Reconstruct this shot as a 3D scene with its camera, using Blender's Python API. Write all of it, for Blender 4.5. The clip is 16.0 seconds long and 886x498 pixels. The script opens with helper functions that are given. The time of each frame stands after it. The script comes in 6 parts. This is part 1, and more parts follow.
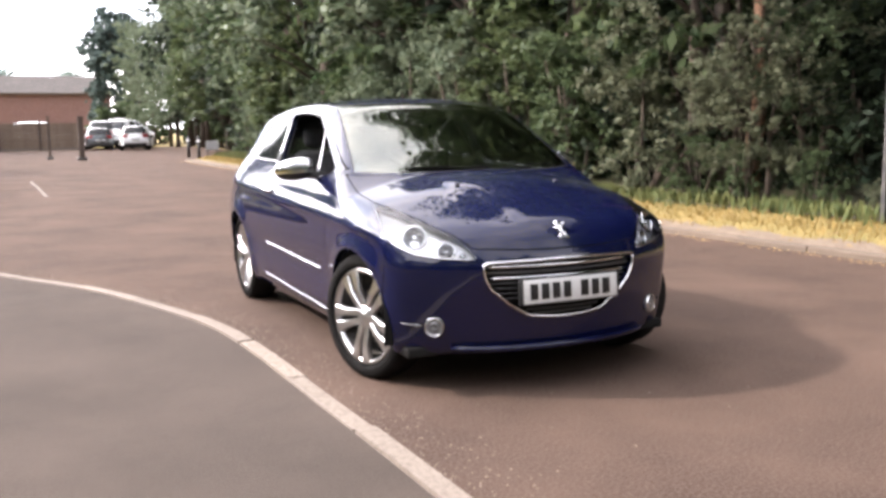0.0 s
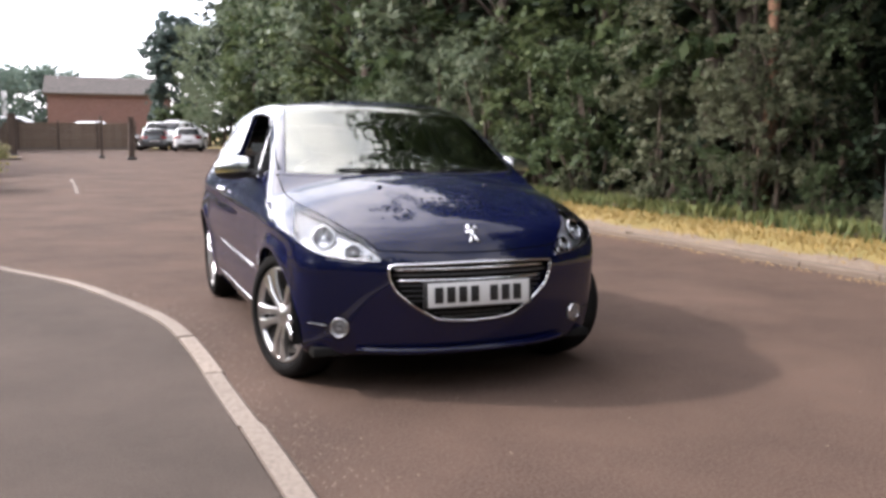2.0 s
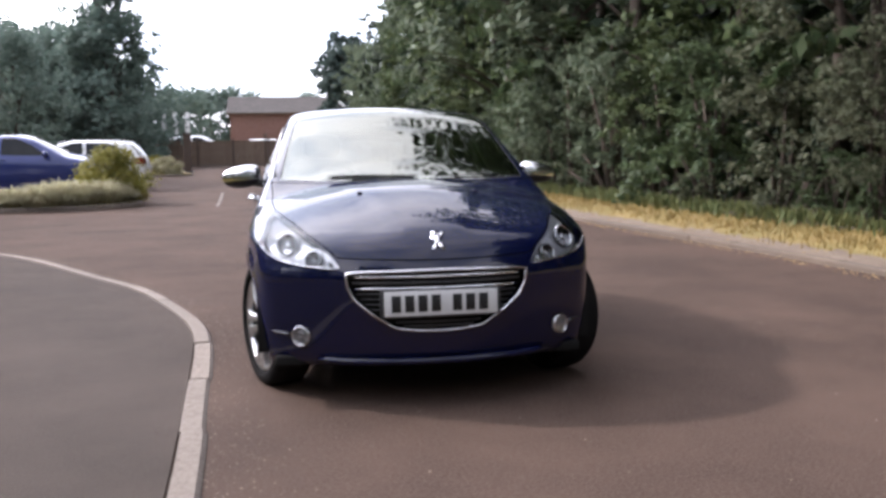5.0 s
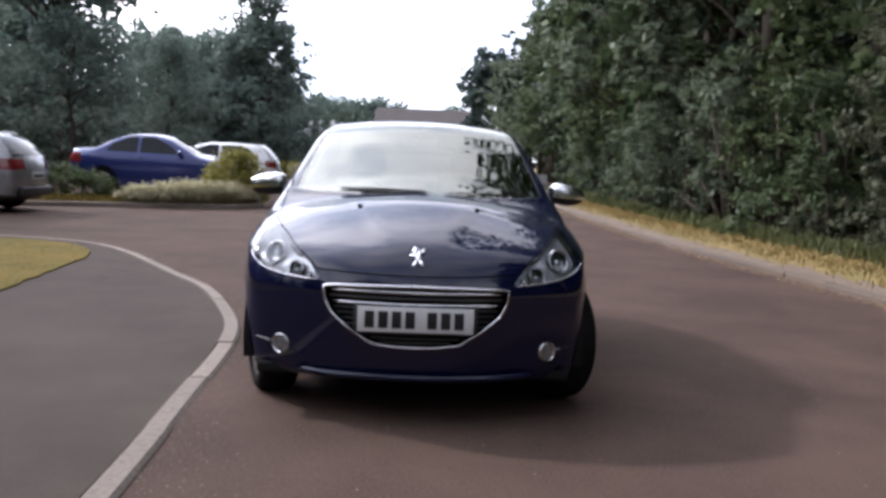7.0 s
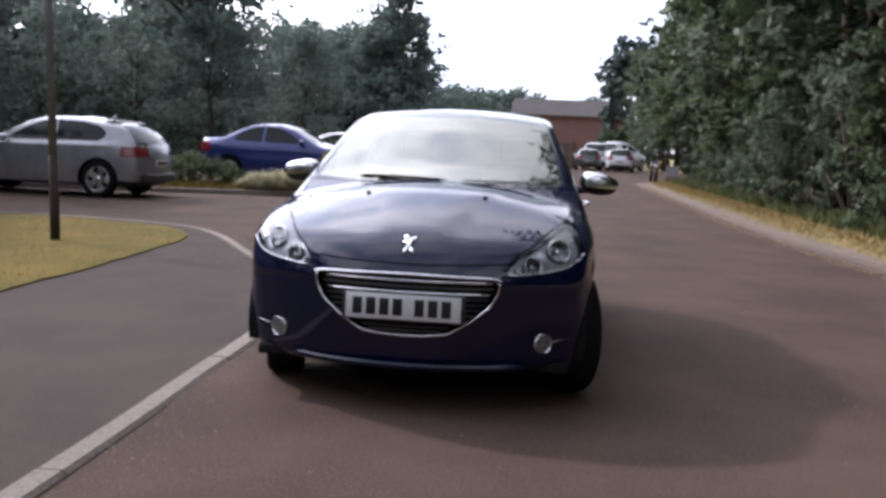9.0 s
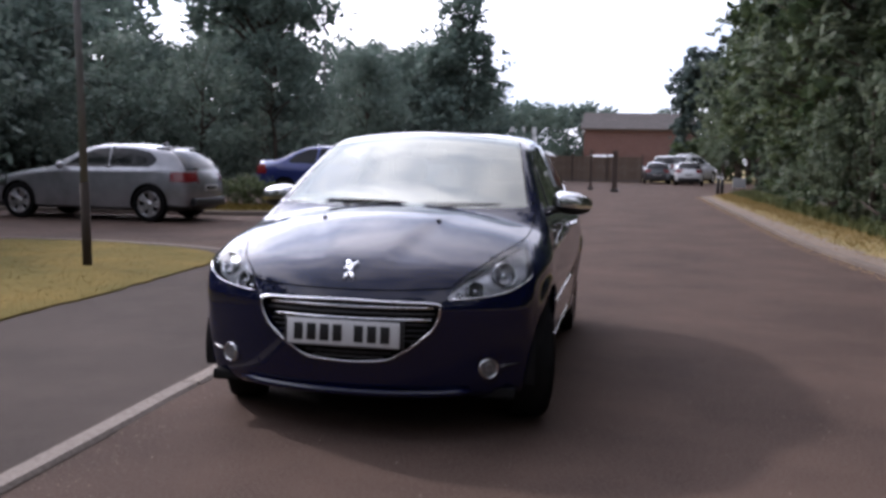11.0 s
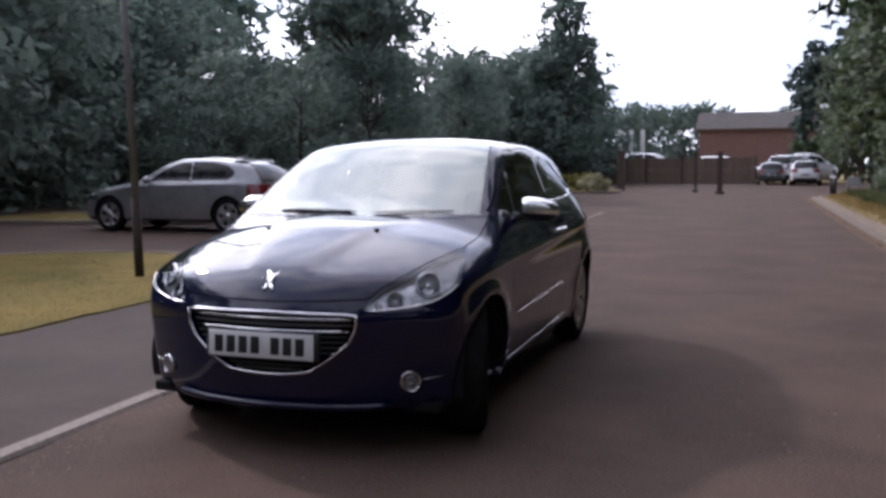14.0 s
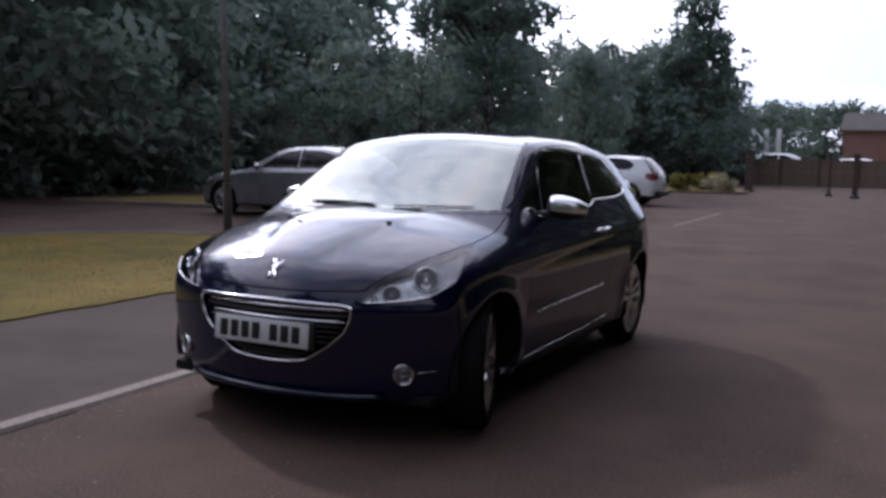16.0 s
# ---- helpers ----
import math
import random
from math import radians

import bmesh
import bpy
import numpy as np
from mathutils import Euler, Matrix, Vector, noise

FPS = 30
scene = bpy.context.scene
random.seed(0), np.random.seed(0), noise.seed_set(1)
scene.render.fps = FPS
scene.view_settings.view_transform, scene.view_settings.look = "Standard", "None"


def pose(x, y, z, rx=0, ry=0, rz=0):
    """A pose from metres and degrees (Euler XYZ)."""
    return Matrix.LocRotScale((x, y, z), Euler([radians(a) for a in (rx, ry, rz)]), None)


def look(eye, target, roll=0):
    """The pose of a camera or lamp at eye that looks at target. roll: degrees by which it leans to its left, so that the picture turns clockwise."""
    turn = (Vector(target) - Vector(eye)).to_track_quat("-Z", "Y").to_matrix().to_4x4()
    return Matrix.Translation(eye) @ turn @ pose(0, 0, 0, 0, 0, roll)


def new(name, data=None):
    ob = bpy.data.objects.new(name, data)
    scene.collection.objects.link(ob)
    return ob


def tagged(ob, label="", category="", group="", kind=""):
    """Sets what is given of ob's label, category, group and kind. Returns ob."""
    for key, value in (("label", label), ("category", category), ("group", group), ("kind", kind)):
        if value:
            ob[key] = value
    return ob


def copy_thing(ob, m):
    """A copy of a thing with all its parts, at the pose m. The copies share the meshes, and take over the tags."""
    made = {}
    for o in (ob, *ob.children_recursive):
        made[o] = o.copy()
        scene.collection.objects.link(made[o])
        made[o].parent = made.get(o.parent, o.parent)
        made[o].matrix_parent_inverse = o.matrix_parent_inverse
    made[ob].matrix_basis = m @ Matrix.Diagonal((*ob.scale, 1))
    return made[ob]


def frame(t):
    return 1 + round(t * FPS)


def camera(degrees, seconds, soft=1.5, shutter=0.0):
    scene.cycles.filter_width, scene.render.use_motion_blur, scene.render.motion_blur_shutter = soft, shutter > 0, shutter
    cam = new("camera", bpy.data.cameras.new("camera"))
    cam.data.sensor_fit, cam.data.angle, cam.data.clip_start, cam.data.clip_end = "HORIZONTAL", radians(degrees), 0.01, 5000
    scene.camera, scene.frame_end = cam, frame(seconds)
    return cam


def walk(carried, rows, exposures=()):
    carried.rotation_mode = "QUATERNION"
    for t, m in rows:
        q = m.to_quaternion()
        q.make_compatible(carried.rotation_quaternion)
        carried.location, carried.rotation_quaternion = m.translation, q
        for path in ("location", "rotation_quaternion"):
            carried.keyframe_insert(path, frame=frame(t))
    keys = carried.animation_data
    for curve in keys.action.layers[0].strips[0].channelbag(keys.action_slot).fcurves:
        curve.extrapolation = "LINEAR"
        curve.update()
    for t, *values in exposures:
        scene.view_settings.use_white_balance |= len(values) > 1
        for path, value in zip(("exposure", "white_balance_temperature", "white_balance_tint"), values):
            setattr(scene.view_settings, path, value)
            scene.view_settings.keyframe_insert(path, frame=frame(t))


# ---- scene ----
cam = camera(51.4, 16.0, soft=3.3)
PATH = [
    (0, (-2.4, -3.68, 1.284), (-1.559, -1.885, 1.018), -0.7),
    (0.5, (-2.228, -3.829, 1.302), (-1.449, -2.006, 1.04), -0.4),
    (1, (-2.092, -3.906, 1.289), (-1.352, -2.062, 1.061), -0.5),
    (1.5, (-1.907, -3.925, 1.244), (-1.143, -2.09, 1.025), 0.6),
    (2, (-1.755, -3.955, 1.255), (-1.024, -2.11, 1.006), 0.5),
    (2.5, (-1.586, -4.055, 1.267), (-0.918, -2.182, 1.056), 0.1),
    (3, (-1.459, -4.119, 1.254), (-0.786, -2.246, 1.05), -0.1),
    (3.5, (-1.277, -4.093, 1.225), (-0.708, -2.188, 1.011), -0.2),
    (3.7, (-1.201, -4.049, 1.197), (-0.673, -2.134, 0.965), -0.3),
    (5.8, (-0.486, -4.078, 1.218), (-0.212, -2.107, 1.01), 1.3),
    (6, (-0.407, -4.025, 1.218), (-0.169, -2.05, 1.013), 2.0),
    (6.5, (-0.221, -4.042, 1.225), (-0.082, -2.056, 1.035), 1.3),
    (7, (-0.036, -4.093, 1.225), (0.035, -2.103, 1.033), 2.3),
    (7.5, (0.124, -4.048, 1.222), (0.137, -2.058, 1.023), 1.8),
    (8, (0.291, -3.961, 1.234), (0.258, -1.971, 1.033), 2.2),
    (8.5, (0.454, -3.944, 1.234), (0.334, -1.959, 1.019), 0.7),
    (9, (0.642, -4.025, 1.233), (0.41, -2.052, 1.009), 2.5),
    (9.2, (0.705, -4.004, 1.225), (0.457, -2.035, 0.983), 2.6),
    (11.3, (1.324, -3.895, 1.292), (0.888, -1.953, 1.102), 1.1),
    (11.5, (1.377, -3.894, 1.295), (0.919, -1.958, 1.097), 1.0),
    (12, (1.516, -3.77, 1.279), (1.056, -1.833, 1.087), 0.5),
    (12.5, (1.651, -3.708, 1.286), (1.152, -1.779, 1.11), 0.0),
    (13, (1.787, -3.636, 1.294), (1.269, -1.715, 1.096), -0.9),
    (13.5, (1.944, -3.63, 1.302), (1.345, -1.731, 1.114), 0.1),
    (14, (2.07, -3.541, 1.289), (1.424, -1.657, 1.109), -0.3),
    (14.5, (2.183, -3.431, 1.302), (1.463, -1.573, 1.132), 1.3),
    (15, (2.267, -3.366, 1.31), (1.492, -1.528, 1.157), 0.9),
    (15.5, (2.466, -3.347, 1.313), (1.592, -1.556, 1.146), 1.6),
    (16, (2.599, -3.31, 1.304), (1.698, -1.536, 1.107), 1.3),
]
walk(cam, [(t, look(eye, target, roll)) for t, eye, target, roll in PATH],
     exposures=[(0.0, 1.10, 6650, 18), (1.0, 0.72, 6600, 18), (1.5, 0.70, 6550, 18), (3.5, 0.42, 6320, 18), (6.0, 0.18, 6080, 20), (6.5, -0.02, 6050, 19), (9.0, -0.22, 5980, 21), (12.5, -0.54, 5900, 23), (14.5, -0.54, 5850, 23), (16.0, -0.86, 5750, 23)])


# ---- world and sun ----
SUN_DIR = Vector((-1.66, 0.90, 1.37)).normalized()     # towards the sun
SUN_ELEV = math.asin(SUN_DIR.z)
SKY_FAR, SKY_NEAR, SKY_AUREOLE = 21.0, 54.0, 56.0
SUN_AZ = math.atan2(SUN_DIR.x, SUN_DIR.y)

world = bpy.data.worlds.new("world")
scene.world = world
world.use_nodes = True
_n, _l = world.node_tree.nodes, world.node_tree.links
_n.clear()
_out = _n.new("ShaderNodeOutputWorld")
_bg = _n.new("ShaderNodeBackground")
_sky = _n.new("ShaderNodeTexSky")
_sky.sky_type = "NISHITA"
_sky.sun_disc = False
_sky.sun_elevation = SUN_ELEV
_sky.sun_rotation = SUN_AZ
_sky.air_density, _sky.dust_density, _sky.ozone_density = 1.0, 3.0, 1.0
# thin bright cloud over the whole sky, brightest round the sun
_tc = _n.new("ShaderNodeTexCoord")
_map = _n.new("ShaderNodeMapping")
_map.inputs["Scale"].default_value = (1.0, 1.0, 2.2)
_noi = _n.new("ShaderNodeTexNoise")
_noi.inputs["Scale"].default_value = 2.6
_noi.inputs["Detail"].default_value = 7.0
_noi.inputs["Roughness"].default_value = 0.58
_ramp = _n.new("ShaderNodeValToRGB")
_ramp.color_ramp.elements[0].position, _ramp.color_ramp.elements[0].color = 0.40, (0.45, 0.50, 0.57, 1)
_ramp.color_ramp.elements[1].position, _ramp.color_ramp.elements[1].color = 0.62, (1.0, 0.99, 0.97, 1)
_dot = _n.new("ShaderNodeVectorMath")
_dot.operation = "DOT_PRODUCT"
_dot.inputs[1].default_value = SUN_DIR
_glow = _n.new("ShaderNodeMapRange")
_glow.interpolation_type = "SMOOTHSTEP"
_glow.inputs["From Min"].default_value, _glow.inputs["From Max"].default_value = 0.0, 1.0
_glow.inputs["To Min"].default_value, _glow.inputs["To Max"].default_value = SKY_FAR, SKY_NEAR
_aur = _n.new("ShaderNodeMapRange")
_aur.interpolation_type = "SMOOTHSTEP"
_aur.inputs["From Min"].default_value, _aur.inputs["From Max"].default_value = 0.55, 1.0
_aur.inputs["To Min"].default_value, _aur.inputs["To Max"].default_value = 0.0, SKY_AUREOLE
# hazier and brighter low down than overhead
_sep = _n.new("ShaderNodeSeparateXYZ")
_low = _n.new("ShaderNodeMapRange")
_low.interpolation_type = "SMOOTHSTEP"
_low.inputs["From Min"].default_value, _low.inputs["From Max"].default_value = 0.05, 0.92
_low.inputs["To Min"].default_value, _low.inputs["To Max"].default_value = 1.38, 0.72
_hz = _n.new("ShaderNodeMath")
_hz.operation = "MULTIPLY"
_sum = _n.new("ShaderNodeMath")
_mul = _n.new("ShaderNodeVectorMath")
_mul.operation = "SCALE"
_mix = _n.new("ShaderNodeMixRGB")
_mix.inputs[0].default_value = 0.75
_l.new(_tc.outputs["Generated"], _map.inputs["Vector"])
_l.new(_map.outputs["Vector"], _noi.inputs["Vector"])
_l.new(_noi.outputs["Fac"], _ramp.inputs["Fac"])
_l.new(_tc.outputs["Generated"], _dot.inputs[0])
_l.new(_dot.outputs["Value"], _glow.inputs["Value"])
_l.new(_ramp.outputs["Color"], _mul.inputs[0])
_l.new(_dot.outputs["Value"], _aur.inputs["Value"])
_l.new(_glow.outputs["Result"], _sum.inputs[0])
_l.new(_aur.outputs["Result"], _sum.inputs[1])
_l.new(_tc.outputs["Generated"], _sep.inputs[0])
_l.new(_sep.outputs["Z"], _low.inputs["Value"])
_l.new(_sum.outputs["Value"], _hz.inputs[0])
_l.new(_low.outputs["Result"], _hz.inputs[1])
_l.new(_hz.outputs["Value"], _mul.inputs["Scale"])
_l.new(_sky.outputs["Color"], _mix.inputs[1])
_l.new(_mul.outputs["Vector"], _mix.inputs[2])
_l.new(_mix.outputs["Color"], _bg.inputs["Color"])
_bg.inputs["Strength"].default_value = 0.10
_l.new(_bg.outputs["Background"], _out.inputs["Surface"])

sun = new("sun", bpy.data.lights.new("sun", "SUN"))
sun.data.energy = 3.6
sun.data.angle = radians(2.6)
sun.data.color = (1.0, 0.93, 0.82)
sun.matrix_world = look(SUN_DIR * 60, (0, 0, 0))


# ---- materials ----
def material(name, base, rough=0.6, metal=0.0, var=None, scale=6.0, fine=None, fine_scale=90.0, bump=0.0, bump_scale=60.0,
             coat=0.0, sheen=None, island=None, random_ob=None, spec=0.5, trans=0.0, ior=1.45, emit=0.0, coords="Object"):
    """A principled surface. var: second colour mixed in by a large noise; fine: third colour by a fine noise;
    island / random_ob: colours mixed by Random Per Island / by the object's own random number."""
    m = bpy.data.materials.new(name)
    m.use_nodes = True
    n, l = m.node_tree.nodes, m.node_tree.links
    p = n["Principled BSDF"]
    p.inputs["Base Color"].default_value = (*base, 1)
    p.inputs["Roughness"].default_value = rough
    p.inputs["Metallic"].default_value = metal
    p.inputs["Coat Weight"].default_value = coat
    p.inputs["Coat Roughness"].default_value = 0.03
    p.inputs["Specular IOR Level"].default_value = spec
    p.inputs["Transmission Weight"].default_value = trans
    if sheen:
        p.inputs["Specular Tint"].default_value = (*sheen, 1)
    p.inputs["IOR"].default_value = ior
    if emit:
        p.inputs["Emission Color"].default_value = (*base, 1)
        p.inputs["Emission Strength"].default_value = emit
    tc = n.new("ShaderNodeTexCoord")
    color = None

    def blend(prev, second, fac):
        mx = n.new("ShaderNodeMixRGB")
        l.new(fac, mx.inputs[0])
        if prev is None:
            mx.inputs[1].default_value = (*base, 1)
        else:
            l.new(prev, mx.inputs[1])
        mx.inputs[2].default_value = (*second, 1)
        return mx.outputs[0]

    def noisy(sc, detail, lo, hi):
        t = n.new("ShaderNodeTexNoise")
        t.inputs["Scale"].default_value = sc
        t.inputs["Detail"].default_value = detail
        t.inputs["Roughness"].default_value = 0.6
        l.new(tc.outputs[coords], t.inputs["Vector"])
        r = n.new("ShaderNodeMapRange")
        r.inputs["From Min"].default_value, r.inputs["From Max"].default_value = lo, hi
        l.new(t.outputs["Fac"], r.inputs["Value"])
        return t.outputs["Fac"], r.outputs["Result"]

    if var:
        color = blend(color, var, noisy(scale, 5, 0.35, 0.68)[1])
    if island:
        g = n.new("ShaderNodeNewGeometry")
        color = blend(color, island, g.outputs["Random Per Island"])
    if random_ob:
        g = n.new("ShaderNodeObjectInfo")
        color = blend(color, random_ob, g.outputs["Random"])
    if fine:
        color = blend(color, fine, noisy(fine_scale, 3, 0.42, 0.70)[1])
    if color is not None:
        l.new(color, p.inputs["Base Color"])
    if bump:
        b = n.new("ShaderNodeBump")
        b.inputs["Strength"].default_value = bump
        b.inputs["Distance"].default_value = 0.01
        l.new(noisy(bump_scale, 4, 0, 1)[0], b.inputs["Height"])
        l.new(b.outputs["Normal"], p.inputs["Normal"])
    return m


M_ROAD = material("road_asphalt", (0.041, 0.0255, 0.019), 0.9, var=(0.085, 0.054, 0.040), scale=0.8, fine=(0.098, 0.074, 0.062), fine_scale=75, bump=0.6, bump_scale=140, spec=0.12)
M_PAVE = material("pavement_asphalt", (0.038, 0.0295, 0.0245), 0.92, var=(0.066, 0.0505, 0.042), scale=1.0, fine=(0.085, 0.071, 0.062), fine_scale=150, bump=0.5, bump_scale=170, spec=0.12)
M_KERB_DUSTY = material("dusty_kerb", (0.105, 0.077, 0.056), 0.9, var=(0.145, 0.108, 0.078), scale=3, fine=(0.10, 0.075, 0.055), fine_scale=45, bump=0.35, random_ob=(0.095, 0.072, 0.055))
M_KERB = material("kerb_concrete", (0.195, 0.158, 0.130), 0.88, var=(0.250, 0.208, 0.172), scale=4, fine=(0.115, 0.092, 0.074), fine_scale=40, bump=0.35, random_ob=(0.165, 0.137, 0.115))
M_DIRT = material("dry_dirt", (0.15, 0.112, 0.085), 0.95, var=(0.22, 0.17, 0.13), scale=3, fine=(0.09, 0.065, 0.045), fine_scale=40, bump=0.8, bump_scale=50)
M_GROUND = material("dry_turf", (0.190, 0.138, 0.045), 0.95, var=(0.110, 0.104, 0.032), scale=0.9, fine=(0.27, 0.19, 0.065), fine_scale=35, bump=0.9, bump_scale=45)
M_LAWN = material("lawn_turf", (0.088, 0.076, 0.020), 0.95, var=(0.175, 0.118, 0.032), scale=1.1, fine=(0.108, 0.088, 0.023), fine_scale=28, bump=0.15, bump_scale=45, spec=0.08)
M_BLADE_DRY = material("dry_grass_blades", (0.265, 0.176, 0.052), 0.8, island=(0.165, 0.120, 0.036))
M_BLADE = material("green_grass_blades", (0.100, 0.086, 0.022), 0.9, island=(0.172, 0.120, 0.032), spec=0.15)
M_WEED = material("green_weeds", (0.045, 0.070, 0.018), 0.8, island=(0.110, 0.110, 0.030))
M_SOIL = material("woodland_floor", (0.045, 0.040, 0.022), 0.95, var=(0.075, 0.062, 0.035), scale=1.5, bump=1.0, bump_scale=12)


def leaf_material(name, a, b, rough=0.55, through_light=0.34):
    m = material(name, a, rough, island=b, spec=0.2)
    n, l = m.node_tree.nodes, m.node_tree.links
    p = n["Principled BSDF"]
    tr = n.new("ShaderNodeBsdfTranslucent")
    add = n.new("ShaderNodeMixShader")
    add.inputs[0].default_value = through_light
    src = p.inputs["Base Color"].links[0].from_socket
    l.new(src, tr.inputs["Color"])
    l.new(p.outputs[0], add.inputs[1])
    l.new(tr.outputs[0], add.inputs[2])
    l.new(add.outputs[0], n["Material Output"].inputs["Surface"])
    return m


M_LEAF = leaf_material("leaf_broad", (0.034, 0.056, 0.026), (0.078, 0.103, 0.045))
M_LEAF_LIGHT = leaf_material("leaf_light", (0.050, 0.076, 0.032), (0.100, 0.122, 0.052))
# the deep shade inside the wood is put into this leaf colour
M_LEAF_SHADED = leaf_material("leaf_shaded", (0.013, 0.024, 0.014), (0.032, 0.046, 0.024), through_light=0.18)
# haze over the far woods is put into these two leaf colours
M_LEAF_FAR = leaf_material("leaf_haze_tint", (0.115, 0.162, 0.130), (0.195, 0.240, 0.195), through_light=0.45)
M_LEAF_FAR_DARK = leaf_material("leaf_haze_tint_dark", (0.092, 0.137, 0.117), (0.162, 0.207, 0.170), through_light=0.45)
# weaker haze, also mixed into the leaf colour, for the nearer wood
M_LEAF_HAZE_NEAR = leaf_material("leaf_near_haze", (0.074, 0.102, 0.064), (0.135, 0.158, 0.100), through_light=0.42)
M_LEAF_ROUND = leaf_material("leaf_dark_blue", (0.045, 0.068, 0.062), (0.075, 0.100, 0.088))
M_LEAF_EDGE = leaf_material("leaf_edge", (0.024, 0.040, 0.020), (0.060, 0.078, 0.036), through_light=0.28)
M_LEAF_GREY = leaf_material("leaf_greygreen", (0.055, 0.066, 0.038), (0.115, 0.122, 0.075))
M_LEAF_YELLOW = leaf_material("leaf_yellowgreen", (0.150, 0.150, 0.030), (0.240, 0.215, 0.050))
M_LEAF_SILVER = leaf_material("leaf_straw", (0.35, 0.325, 0.19), (0.52, 0.49, 0.34))
M_BARK = material("bark", (0.042, 0.031, 0.023), 0.9, var=(0.075, 0.055, 0.040), scale=7, fine=(0.04, 0.03, 0.022), fine_scale=30, bump=1.0, bump_scale=25)
M_BARK_RED = material("pine_bark", (0.20, 0.105, 0.060), 0.9, var=(0.13, 0.075, 0.048), scale=6, fine=(0.06, 0.035, 0.025), fine_scale=28, bump=1.0, bump_scale=22)

M_BLUE = material("blue_car_paint", (0.0021, 0.0034, 0.0215), 0.44, metal=0.0, coat=1.0, spec=0.03, sheen=(0.30, 0.34, 1.0), var=(0.0026, 0.0041, 0.0255), scale=2)
M_CHROME = material("chrome", (0.82, 0.82, 0.83), 0.12, metal=1.0)
M_ALLOY = material("alloy_silver", (0.62, 0.62, 0.63), 0.28, metal=1.0, var=(0.5, 0.5, 0.5), scale=20)
M_BARREL = material("dark_barrel", (0.030, 0.028, 0.027), 0.7, var=(0.05, 0.046, 0.043), scale=18)
M_TYRE = material("tyre_rubber", (0.008, 0.008, 0.008), 0.9, var=(0.013, 0.012, 0.012), scale=12, bump=0.3, spec=0.06)
M_BLACK = material("black_plastic", (0.012, 0.012, 0.013), 0.5, var=(0.02, 0.02, 0.02), scale=30)
M_GLOSS_BLACK = material("gloss_black", (0.008, 0.008, 0.009), 0.12, coat=0.5)
M_INTERIOR = material("cabin_trim", (0.045, 0.046, 0.048), 0.7, var=(0.06, 0.06, 0.062), scale=15)
M_SEAT = material("seat_fabric", (0.05, 0.05, 0.053), 0.9, var=(0.08, 0.08, 0.085), scale=30, bump=0.3)
M_UNDER = material("underbody", (0.01, 0.01, 0.01), 0.9, spec=0.08, var=(0.016, 0.015, 0.014), scale=8)
M_PLATE = material("plate_white", (0.54, 0.54, 0.53), 0.35, var=(0.48, 0.48, 0.47), scale=10)
M_INK = material("plate_black", (0.010, 0.010, 0.010), 0.4)
M_WHITE = material("white_car_paint", (0.70, 0.71, 0.72), 0.25, coat=0.8, var=(0.62, 0.63, 0.64), scale=2)
M_SILVER = material("silver_car_paint", (0.30, 0.30, 0.31), 0.34, metal=0.6, coat=0.9, var=(0.19, 0.19, 0.20), scale=2)
M_BLUE2 = material("bright_blue_car_paint", (0.012, 0.020, 0.115), 0.3, metal=0.3, coat=1.0, var=(0.015, 0.026, 0.135), scale=2)
M_DARK_PAINT = material("dark_grey_car_paint", (0.05, 0.055, 0.06), 0.3, metal=0.4, coat=1.0, var=(0.07, 0.075, 0.08), scale=2)
M_RED_LAMP = material("red_lamp_plastic", (0.13, 0.008, 0.010), 0.25, coat=0.6, var=(0.17, 0.011, 0.012), scale=20)
M_REFLECTOR = material("lamp_reflector", (0.80, 0.80, 0.81), 0.24, metal=1.0, var=(0.45, 0.45, 0.46), scale=18)
M_DARK_GLASS = material("tinted_car_glass", (0.008, 0.009, 0.010), 0.05, spec=0.36, var=(0.013, 0.014, 0.015), scale=3)


def glass_material(name, tint, reflect=0.10, blur=0.02, gloss=(1.0, 1.0, 1.0)):
    """A thin pane: clear straight through, with a mirror sheen that grows towards grazing."""
    m = bpy.data.materials.new(name)
    m.use_nodes = True
    n, l = m.node_tree.nodes, m.node_tree.links
    n.remove(n["Principled BSDF"])
    tr = n.new("ShaderNodeBsdfTransparent")
    tr.inputs["Color"].default_value = (*tint, 1)
    gl = n.new("ShaderNodeBsdfGlossy")
    gl.inputs["Roughness"].default_value = blur
    gl.inputs["Color"].default_value = (*gloss, 1)
    fr = n.new("ShaderNodeFresnel")
    fr.inputs["IOR"].default_value = 1.0 + reflect * 6
    mx = n.new("ShaderNodeMixShader")
    l.new(fr.outputs[0], mx.inputs[0])
    l.new(tr.outputs[0], mx.inputs[1])
    l.new(gl.outputs[0], mx.inputs[2])
    l.new(mx.outputs[0], n["Material Output"].inputs["Surface"])
    return m


M_GLASS = glass_material("window_glass", (0.48, 0.52, 0.50), 0.25, 0.02, (0.93, 0.96, 0.89))
M_SIDE_GLASS = glass_material("side_glass", (0.30, 0.32, 0.33), 0.075, 0.045)
M_LENS = glass_material("lamp_lens", (0.95, 0.96, 0.97), 0.07)
M_BRICK = material("red_brick", (0.140, 0.070, 0.060), 0.9, var=(0.118, 0.060, 0.052), scale=0.8, fine=(0.175, 0.115, 0.10), fine_scale=6)
M_TILE = material("roof_tile", (0.034, 0.031, 0.029), 0.9, var=(0.046, 0.041, 0.038), scale=0.6, fine=(0.085, 0.07, 0.065), fine_scale=5)
